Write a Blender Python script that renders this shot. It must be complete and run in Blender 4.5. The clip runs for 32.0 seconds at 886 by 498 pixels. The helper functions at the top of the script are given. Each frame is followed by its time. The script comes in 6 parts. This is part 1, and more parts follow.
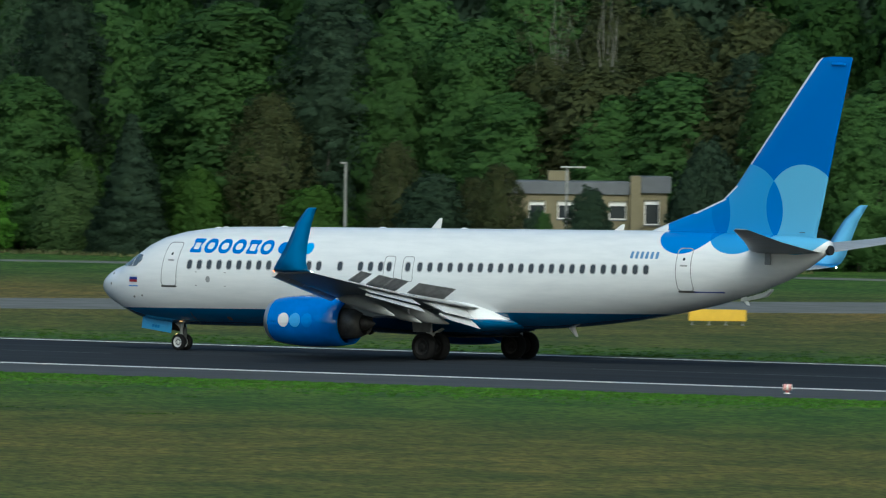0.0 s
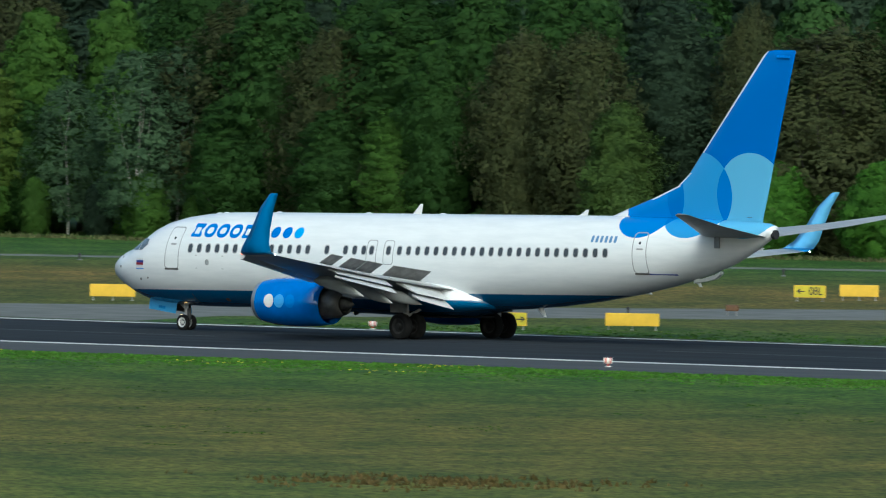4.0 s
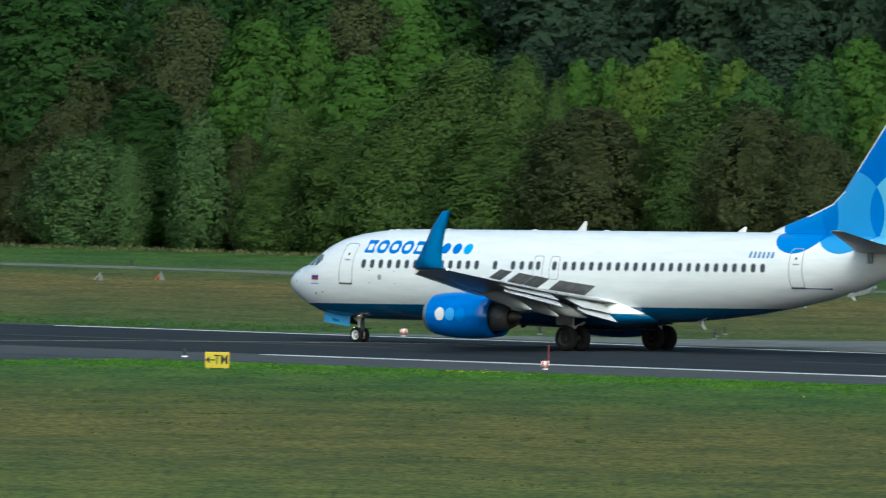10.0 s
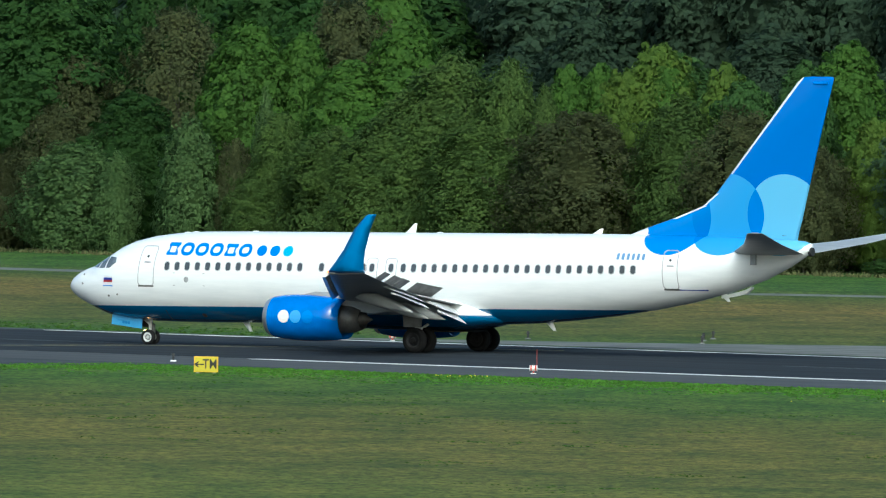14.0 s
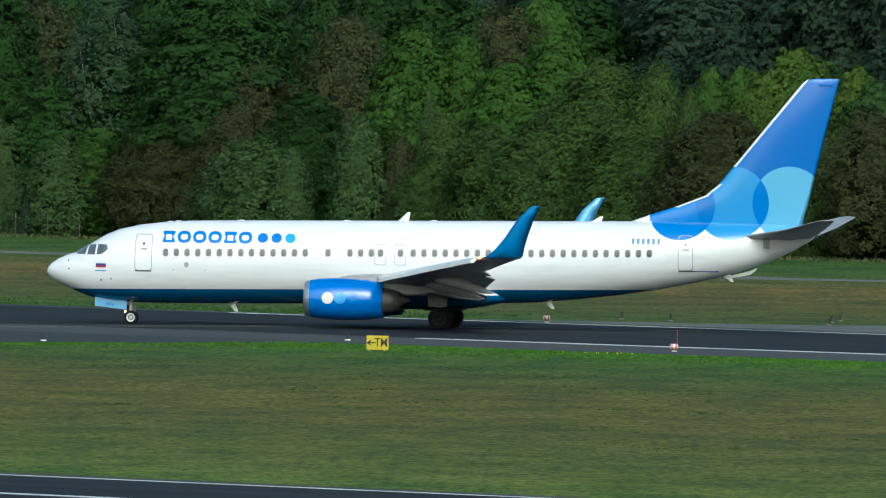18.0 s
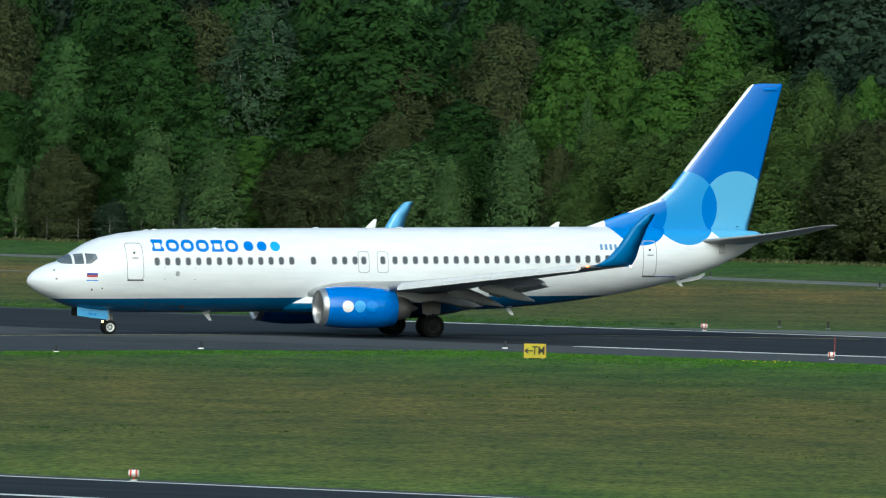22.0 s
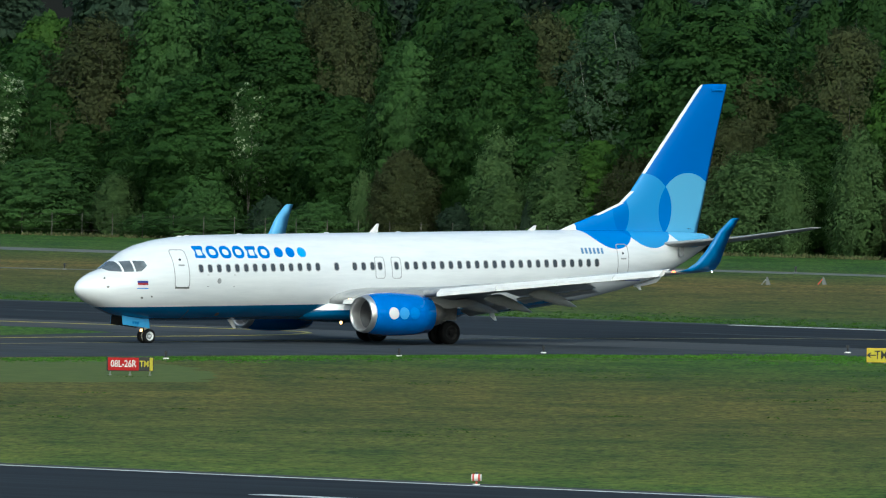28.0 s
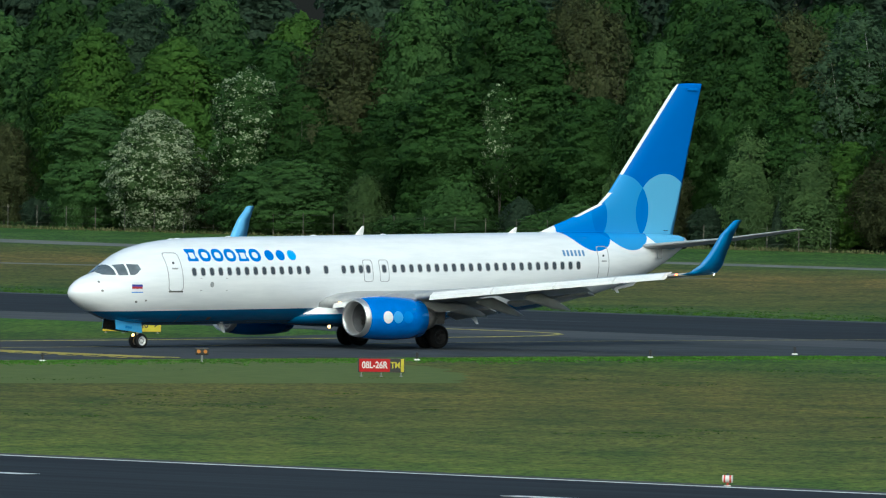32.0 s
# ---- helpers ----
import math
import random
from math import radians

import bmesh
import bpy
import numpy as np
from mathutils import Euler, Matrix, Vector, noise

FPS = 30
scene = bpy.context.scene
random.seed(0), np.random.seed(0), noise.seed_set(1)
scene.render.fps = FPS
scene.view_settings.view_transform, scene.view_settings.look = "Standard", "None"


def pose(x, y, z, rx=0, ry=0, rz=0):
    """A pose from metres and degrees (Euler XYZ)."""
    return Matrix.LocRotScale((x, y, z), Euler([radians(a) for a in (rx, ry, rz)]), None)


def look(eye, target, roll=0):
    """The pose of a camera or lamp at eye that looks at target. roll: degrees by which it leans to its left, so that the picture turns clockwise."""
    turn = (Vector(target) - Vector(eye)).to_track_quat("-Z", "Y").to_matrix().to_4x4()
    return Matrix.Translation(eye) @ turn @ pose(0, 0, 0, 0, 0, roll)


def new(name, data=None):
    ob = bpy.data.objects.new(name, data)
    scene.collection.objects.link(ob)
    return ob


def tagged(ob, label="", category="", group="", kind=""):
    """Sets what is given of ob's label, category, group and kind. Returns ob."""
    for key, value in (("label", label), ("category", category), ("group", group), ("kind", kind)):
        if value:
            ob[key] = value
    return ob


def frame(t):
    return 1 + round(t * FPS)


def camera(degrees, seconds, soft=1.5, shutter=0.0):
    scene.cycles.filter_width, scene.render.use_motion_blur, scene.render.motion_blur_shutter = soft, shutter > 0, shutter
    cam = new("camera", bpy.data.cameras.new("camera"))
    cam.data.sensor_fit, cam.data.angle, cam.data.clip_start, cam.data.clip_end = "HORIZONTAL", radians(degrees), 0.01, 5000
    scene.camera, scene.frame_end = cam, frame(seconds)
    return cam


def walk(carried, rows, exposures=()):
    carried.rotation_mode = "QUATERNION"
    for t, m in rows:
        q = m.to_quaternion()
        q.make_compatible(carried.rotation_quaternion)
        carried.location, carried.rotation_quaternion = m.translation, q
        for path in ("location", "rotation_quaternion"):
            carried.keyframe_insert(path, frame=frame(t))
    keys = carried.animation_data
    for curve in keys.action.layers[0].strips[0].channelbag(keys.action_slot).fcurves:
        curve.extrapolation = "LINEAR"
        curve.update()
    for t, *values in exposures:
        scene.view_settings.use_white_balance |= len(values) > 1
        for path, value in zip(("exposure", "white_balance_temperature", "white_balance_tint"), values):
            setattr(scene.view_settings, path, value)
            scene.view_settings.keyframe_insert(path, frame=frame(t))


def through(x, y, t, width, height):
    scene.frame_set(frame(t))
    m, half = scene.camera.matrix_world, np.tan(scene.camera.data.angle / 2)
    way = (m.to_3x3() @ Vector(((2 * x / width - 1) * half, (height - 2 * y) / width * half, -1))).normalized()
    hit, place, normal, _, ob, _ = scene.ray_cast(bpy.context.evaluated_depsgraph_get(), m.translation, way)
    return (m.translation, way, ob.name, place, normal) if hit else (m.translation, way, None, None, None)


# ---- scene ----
# The camera stands on a terrace and pans after the aircraft.
ROLL = 0.776
cam = camera(2.7677, 32.0, soft=1.15, shutter=0.35)


def aim(x, y, z, tilt, pan):
    return pose(x, y, z, 90 - tilt, 0, pan) @ pose(0, 0, 0, 0, 0, ROLL)


PATH = [  # seconds, x, y, z, degrees down, degrees to the left of +y
    (0, 485.70, -547.70, 16.955, 0.9619, 38.9379),
    (0.5, 485.70, -547.70, 16.955, 0.9824, 39.3430),
    (1, 485.70, -547.70, 16.955, 0.9852, 39.6993),
    (1.5, 485.70, -547.70, 16.955, 0.9864, 40.0924),
    (2, 485.70, -547.70, 16.955, 0.9837, 40.5129),
    (2.5, 485.70, -547.70, 16.955, 0.9552, 40.9918),
    (3, 485.70, -547.70, 16.955, 0.9463, 41.3910),
    (3.5, 485.70, -547.70, 16.955, 0.9640, 41.7468),
    (4, 485.70, -547.70, 16.955, 0.9646, 42.0876),
    (4.5, 485.70, -547.70, 16.955, 0.9506, 42.4108),
    (5, 485.70, -547.70, 16.955, 0.9374, 42.7008),
    (5.5, 485.70, -547.70, 16.955, 0.9404, 42.9421),
    (6, 485.70, -547.70, 16.955, 0.9623, 43.1319),
    (6.5, 485.70, -547.70, 16.955, 0.9437, 43.2837),
    (7, 485.70, -547.70, 16.955, 0.9364, 43.5250),
    (7.5, 485.70, -547.70, 16.955, 0.9222, 43.8082),
    (8, 485.70, -547.70, 16.955, 0.9347, 44.1080),
    (8.5, 485.70, -547.70, 16.955, 0.9278, 44.2666),
    (9, 485.70, -547.70, 16.955, 0.8986, 44.4618),
    (9.5, 485.70, -547.70, 16.955, 0.8790, 44.7989),
    (10, 485.70, -547.70, 16.955, 0.8832, 45.2195),
    (10.5, 485.70, -547.70, 16.955, 0.8961, 45.3646),
    (11, 485.70, -547.70, 16.955, 0.9048, 45.3324),
    (11.5, 485.70, -547.70, 16.955, 0.8932, 45.2913),
    (12, 485.70, -547.70, 16.955, 0.9034, 45.2170),
    (12.5, 485.70, -547.70, 16.955, 0.8788, 45.1768),
    (13, 485.70, -547.70, 16.955, 0.8726, 45.1581),
    (13.5, 485.70, -547.70, 16.955, 0.8674, 45.1646),
    (13.6, 485.70, -547.70, 16.955, 0.8669, 45.1675),
    (13.7, 485.70, -547.70, 16.955, 0.8668, 45.1708),
    (13.8, 485.70, -547.70, 16.955, 0.8670, 45.1747),
    (13.9, 485.70, -547.70, 16.955, 0.8675, 45.1792),
    (14, 486.56, -548.54, 16.970, 0.8682, 45.1842),
    (14.1, 489.00, -550.93, 17.014, 0.8692, 45.1897),
    (14.2, 491.75, -553.63, 17.063, 0.8704, 45.1957),
    (14.3, 494.50, -556.32, 17.112, 0.8718, 45.2022),
    (14.4, 497.25, -559.02, 17.161, 0.8734, 45.2092),
    (14.5, 499.99, -561.71, 17.210, 0.8750, 45.2167),
    (14.6, 502.74, -564.41, 17.259, 0.8768, 45.2247),
    (14.7, 505.49, -567.10, 17.309, 0.8786, 45.2332),
    (14.8, 508.24, -569.80, 17.358, 0.8805, 45.2421),
    (14.9, 510.99, -572.49, 17.407, 0.8824, 45.2515),
    (15, 513.74, -575.19, 17.456, 0.8843, 45.2614),
    (15.1, 516.49, -577.88, 17.505, 0.8861, 45.2718),
    (15.2, 519.23, -580.58, 17.554, 0.8878, 45.2826),
    (15.3, 521.98, -583.27, 17.604, 0.8895, 45.2939),
    (15.4, 524.73, -585.97, 17.653, 0.8910, 45.3056),
    (15.5, 527.48, -588.67, 17.702, 0.8923, 45.3177),
    (15.6, 530.23, -591.36, 17.751, 0.8935, 45.3303),
    (15.7, 532.98, -594.06, 17.800, 0.8945, 45.3432),
    (15.8, 535.73, -596.75, 17.849, 0.8952, 45.3567),
    (15.9, 538.47, -599.45, 17.899, 0.8956, 45.3705),
    (16, 541.22, -602.14, 17.948, 0.8958, 45.3847),
    (16.1, 543.33, -604.21, 17.985, 0.8957, 45.3993),
    (16.2, 543.80, -604.67, 17.994, 0.8954, 45.4142),
    (16.3, 543.80, -604.67, 17.994, 0.8951, 45.4297),
    (16.4, 543.80, -604.67, 17.994, 0.8948, 45.4457),
    (16.5, 543.80, -604.67, 17.994, 0.8945, 45.4624),
    (17, 543.80, -604.67, 17.994, 0.8929, 45.5561),
    (17.5, 543.80, -604.67, 17.994, 0.8915, 45.6098),
    (18, 543.80, -604.67, 17.994, 0.8950, 45.6854),
    (18.5, 543.80, -604.67, 17.994, 0.8940, 45.7953),
    (19, 543.80, -604.67, 17.994, 0.8879, 45.9437),
    (19.5, 543.80, -604.67, 17.994, 0.8889, 46.0291),
    (20, 543.80, -604.67, 17.994, 0.8884, 46.0403),
    (20.5, 543.80, -604.67, 17.994, 0.8872, 46.0172),
    (21, 543.80, -604.67, 17.994, 0.8820, 46.0287),
    (21.5, 543.80, -604.67, 17.994, 0.8803, 46.0575),
    (22, 543.80, -604.67, 17.994, 0.8762, 46.1776),
    (22.5, 543.80, -604.67, 17.994, 0.8835, 46.3127),
    (23, 543.80, -604.67, 17.994, 0.8842, 46.3784),
    (23.5, 543.80, -604.67, 17.994, 0.8789, 46.4660),
    (24, 543.80, -604.67, 17.994, 0.8795, 46.6084),
    (24.5, 543.80, -604.67, 17.994, 0.8812, 46.7001),
    (25, 543.80, -604.67, 17.994, 0.8909, 46.7664),
    (25.5, 543.80, -604.67, 17.994, 0.8847, 46.8266),
    (26, 543.80, -604.67, 17.994, 0.8812, 46.9153),
    (26.5, 543.80, -604.67, 17.994, 0.8801, 47.0278),
    (27, 543.80, -604.67, 17.994, 0.8799, 47.1357),
    (27.5, 543.80, -604.67, 17.994, 0.8790, 47.2108),
    (28, 543.80, -604.67, 17.994, 0.8772, 47.2483),
    (28.5, 543.80, -604.67, 17.994, 0.8673, 47.3342),
    (29, 543.80, -604.67, 17.994, 0.8757, 47.4529),
    (29.5, 543.80, -604.67, 17.994, 0.8753, 47.5768),
    (30, 543.80, -604.67, 17.994, 0.8853, 47.6619),
    (30.5, 543.80, -604.67, 17.994, 0.8840, 47.7848),
    (31, 543.80, -604.67, 17.994, 0.8833, 47.8383),
    (31.5, 543.80, -604.67, 17.994, 0.8811, 47.9477),
    (32, 543.80, -604.67, 17.994, 0.8836, 48.0332),
]
EXPOSURES = [(t, stops + 0.21, 5500, -8) for t, stops in ((0, -0.34), (1, -0.12), (4, -0.07), (6, -0.01), (9, 0.03), (10, 0.05), (11.0, 0.44), (13, 0.42), (16, -0.04), (22, -0.13), (32, -0.12))]
walk(cam, [(t, aim(x, y, z, d, a)) for t, x, y, z, d, a in PATH], EXPOSURES)

# The taxiing aircraft: seconds, place of the nose wheel, degrees turned to its left.
TAXI = [
    (0, 4.10, 31.38, -0.33),
    (0.5, -3.89, 31.43, -0.24),
    (1, -11.69, 31.47, -0.20),
    (1.5, -19.13, 31.52, -0.26),
    (2, -26.29, 31.54, -0.34),
    (2.5, -33.23, 31.53, -0.31),
    (3, -39.87, 31.49, -0.24),
    (3.5, -46.15, 31.41, -0.28),
    (4, -52.13, 31.37, -0.33),
    (4.5, -57.80, 31.35, -0.38),
    (5, -63.21, 31.35, -0.39),
    (5.5, -68.36, 31.35, -0.34),
    (6, -73.27, 31.34, -0.23),
    (6.5, -78.12, 31.29, -0.21),
    (7, -82.82, 31.20, -0.08),
    (7.5, -87.21, 31.11, 0.00),
    (8, -91.24, 31.00, 0.15),
    (8.5, -94.76, 30.91, 0.67),
    (9, -97.73, 30.84, 1.43),
    (9.5, -100.05, 30.61, 1.92),
    (10, -101.91, 30.23, 2.54),
    (10.5, -103.37, 29.82, 3.04),
    (11, -104.48, 29.44, 3.72),
    (11.5, -105.39, 28.95, 4.61),
    (12, -106.12, 28.29, 5.95),
    (12.5, -106.74, 27.36, 7.97),
    (13, -107.13, 26.17, 10.40),
    (13.5, -107.30, 24.73, 12.84),
    (14, -107.43, 23.20, 15.55),
    (14.5, -107.64, 21.76, 18.32),
    (15, -108.09, 20.46, 21.18),
    (15.5, -108.79, 19.51, 24.09),
    (16, -109.61, 18.62, 27.21),
    (16.5, -110.33, 17.63, 30.38),
    (17, -111.01, 16.62, 33.61),
    (17.5, -111.60, 15.53, 36.89),
    (18, -112.06, 14.32, 40.19),
    (18.5, -112.32, 12.98, 43.57),
    (19, -112.39, 11.50, 47.04),
    (19.5, -112.27, 9.88, 50.58),
    (20, -112.00, 8.15, 54.08),
    (20.5, -111.64, 6.34, 57.40),
    (21, -111.22, 4.49, 60.38),
    (21.5, -110.80, 2.60, 63.00),
    (22, -110.39, 0.69, 65.44),
    (22.5, -110.00, -1.20, 67.70),
    (23, -109.63, -3.09, 69.86),
    (23.5, -109.25, -4.98, 71.84),
    (24, -108.88, -6.91, 73.64),
    (24.5, -108.50, -8.87, 75.24),
    (25, -108.10, -10.88, 76.78),
    (25.5, -107.69, -12.92, 78.29),
    (26, -107.23, -15.04, 79.74),
    (26.5, -106.68, -17.28, 81.05),
    (27, -106.10, -19.58, 82.24),
    (27.5, -105.52, -21.87, 83.30),
    (28, -104.91, -24.09, 84.35),
    (28.5, -104.41, -26.39, 85.31),
    (29, -103.94, -28.73, 86.16),
    (29.5, -103.46, -31.08, 86.96),
    (30, -102.99, -33.48, 87.59),
    (30.5, -102.53, -35.95, 88.05),
    (31, -102.07, -38.46, 88.31),
    (31.5, -101.62, -41.04, 88.47),
    (32, -101.18, -43.65, 88.52),
]


def taxi_at(t):
    for a, b in zip(TAXI, TAXI[1:]):
        if a[0] <= t <= b[0]:
            u = (t - a[0]) / (b[0] - a[0])
            return [a[i] + u * (b[i] - a[i]) for i in (1, 2, 3)]
    return TAXI[-1][1:]

# ---- light: a bright, thinly veiled sky, sun behind the terrace ----
SUN_EL, SUN_AZ = 36, 130
world = bpy.data.worlds.new("sky")
scene.world = world
world.use_nodes = True
_n = world.node_tree.nodes
_l = world.node_tree.links
_bg = _n["Background"]
_sky = _n.new("ShaderNodeTexSky")
_sky.sky_type = "NISHITA"
_sky.sun_disc = False
_sky.sun_elevation = radians(SUN_EL)
_sky.sun_rotation = radians(SUN_AZ)
_sky.air_density, _sky.dust_density, _sky.ozone_density = 1.0, 6.0, 1.0
_l.new(_sky.outputs[0], _bg.inputs[0])
_bg.inputs[1].default_value = 0.15
sun_data = bpy.data.lights.new("sun", "SUN")
sun_data.energy, sun_data.angle, sun_data.color = 0.75, radians(30), (1.0, 0.985, 0.95)
sun = new("sun", sun_data)
sun.matrix_world = look((0, 0, 100), (-100 * math.sin(radians(SUN_AZ)), -100 * math.cos(radians(SUN_AZ)), 100 - 100 * math.tan(radians(SUN_EL))))

# ---- materials ----
def material(name, color, rough=0.6, metal=0.0, vary=0.0, scale=4.0, color2=None, bump=0.0, bump_scale=40.0, stretch=(1, 1, 1), spec=0.5, coat=0.0, island=0.0, per_object=0.0):
    m = bpy.data.materials.new(name)
    m.use_nodes = True
    nt = m.node_tree
    b = nt.nodes["Principled BSDF"]
    b.inputs["Roughness"].default_value, b.inputs["Metallic"].default_value = rough, metal
    b.inputs["Specular IOR Level"].default_value, b.inputs["Coat Weight"].default_value = spec, coat
    b.inputs["Base Color"].default_value = (*color, 1)
    co = nt.nodes.new("ShaderNodeTexCoord")
    mp = nt.nodes.new("ShaderNodeMapping")
    mp.inputs["Scale"].default_value = stretch
    nt.links.new(co.outputs["Object"], mp.inputs[0])
    out = None
    if color2 is not None or vary:
        c2 = color2 if color2 is not None else tuple(c * (1 - vary) for c in color)
        no = nt.nodes.new("ShaderNodeTexNoise")
        no.inputs["Scale"].default_value, no.inputs["Detail"].default_value, no.inputs["Roughness"].default_value = scale, 8, 0.65
        nt.links.new(mp.outputs[0], no.inputs["Vector"])
        ra = nt.nodes.new("ShaderNodeValToRGB")
        ra.color_ramp.elements[0].position, ra.color_ramp.elements[1].position = 0.38, 0.64
        ra.color_ramp.elements[0].color, ra.color_ramp.elements[1].color = (*c2, 1), (*color, 1)
        nt.links.new(no.outputs["Fac"], ra.inputs[0])
        out = ra.outputs[0]
    for amount, socket in ((island, "geo"), (per_object, "obj")):
        if amount:
            src = nt.nodes.new("ShaderNodeNewGeometry").outputs["Random Per Island"] if socket == "geo" else nt.nodes.new("ShaderNodeObjectInfo").outputs["Random"]
            mr = nt.nodes.new("ShaderNodeMapRange")
            mr.inputs["To Min"].default_value, mr.inputs["To Max"].default_value = 1 - amount, 1 + amount
            nt.links.new(src, mr.inputs["Value"])
            hs = nt.nodes.new("ShaderNodeHueSaturation")
            nt.links.new(mr.outputs[0], hs.inputs["Value"])
            if out is None:
                hs.inputs["Color"].default_value = (*color, 1)
            else:
                nt.links.new(out, hs.inputs["Color"])
            out = hs.outputs[0]
    if out is not None:
        nt.links.new(out, b.inputs["Base Color"])
    if bump:
        nb = nt.nodes.new("ShaderNodeTexNoise")
        nb.inputs["Scale"].default_value, nb.inputs["Detail"].default_value = bump_scale, 6
        nt.links.new(mp.outputs[0], nb.inputs["Vector"])
        bp = nt.nodes.new("ShaderNodeBump")
        bp.inputs["Strength"].default_value = bump
        nt.links.new(nb.outputs["Fac"], bp.inputs["Height"])
        nt.links.new(bp.outputs[0], b.inputs["Normal"])
    return m


def glowing(name, color, strength):
    m = material(name, color, 0.3)
    b = m.node_tree.nodes["Principled BSDF"]
    b.inputs["Emission Color"].default_value, b.inputs["Emission Strength"].default_value = (*color, 1), strength
    return m


class Nodes:
    """Short arithmetic on shader sockets."""

    def __init__(self, m):
        self.nt = m.node_tree

    def op(self, kind, a, b=0.0, c=0.0):
        n = self.nt.nodes.new("ShaderNodeMath")
        n.operation = kind
        for i, v in enumerate((a, b, c)):
            if isinstance(v, (int, float)):
                n.inputs[i].default_value = v
            else:
                self.nt.links.new(v, n.inputs[i])
        return n.outputs[0]

    def mix(self, fac, a, b):
        n = self.nt.nodes.new("ShaderNodeMix")
        n.data_type = "RGBA"
        for s, v in ((n.inputs[0], fac), (n.inputs[6], a), (n.inputs[7], b)):
            if isinstance(v, tuple):
                s.default_value = (*v, 1)
            elif isinstance(v, (int, float)):
                s.default_value = v
            else:
                self.nt.links.new(v, s)
        return n.outputs[2]

    def circle(self, x, z, cx, cz, r):
        d = self.op("ADD", self.op("POWER", self.op("SUBTRACT", x, cx), 2), self.op("POWER", self.op("SUBTRACT", z, cz), 2))
        return self.op("LESS_THAN", d, r * r)

    def noise(self, scale, stretch=(1, 1, 1), detail=6, rough=0.6, turn=0):
        co = self.nt.nodes.new("ShaderNodeTexCoord")
        mp = self.nt.nodes.new("ShaderNodeMapping")
        mp.inputs["Scale"].default_value = stretch
        if turn:  # rotate first, then stretch
            m0 = self.nt.nodes.new("ShaderNodeMapping")
            m0.inputs["Rotation"].default_value = (0, 0, radians(-turn))
            self.nt.links.new(co.outputs["Object"], m0.inputs[0])
            self.nt.links.new(m0.outputs[0], mp.inputs[0])
        if not turn:
            self.nt.links.new(co.outputs["Object"], mp.inputs[0])
        n = self.nt.nodes.new("ShaderNodeTexNoise")
        n.inputs["Scale"].default_value, n.inputs["Detail"].default_value, n.inputs["Roughness"].default_value = scale, detail, rough
        self.nt.links.new(mp.outputs[0], n.inputs["Vector"])
        return n.outputs["Fac"]

    def ramp(self, fac, *stops):
        n = self.nt.nodes.new("ShaderNodeValToRGB")
        e = n.color_ramp.elements
        while len(e) < len(stops):
            e.new(0.5)
        for el, (pos, col) in zip(e, stops):
            el.position, el.color = pos, (*col, 1)
        self.nt.links.new(fac, n.inputs[0])
        return n.outputs[0]


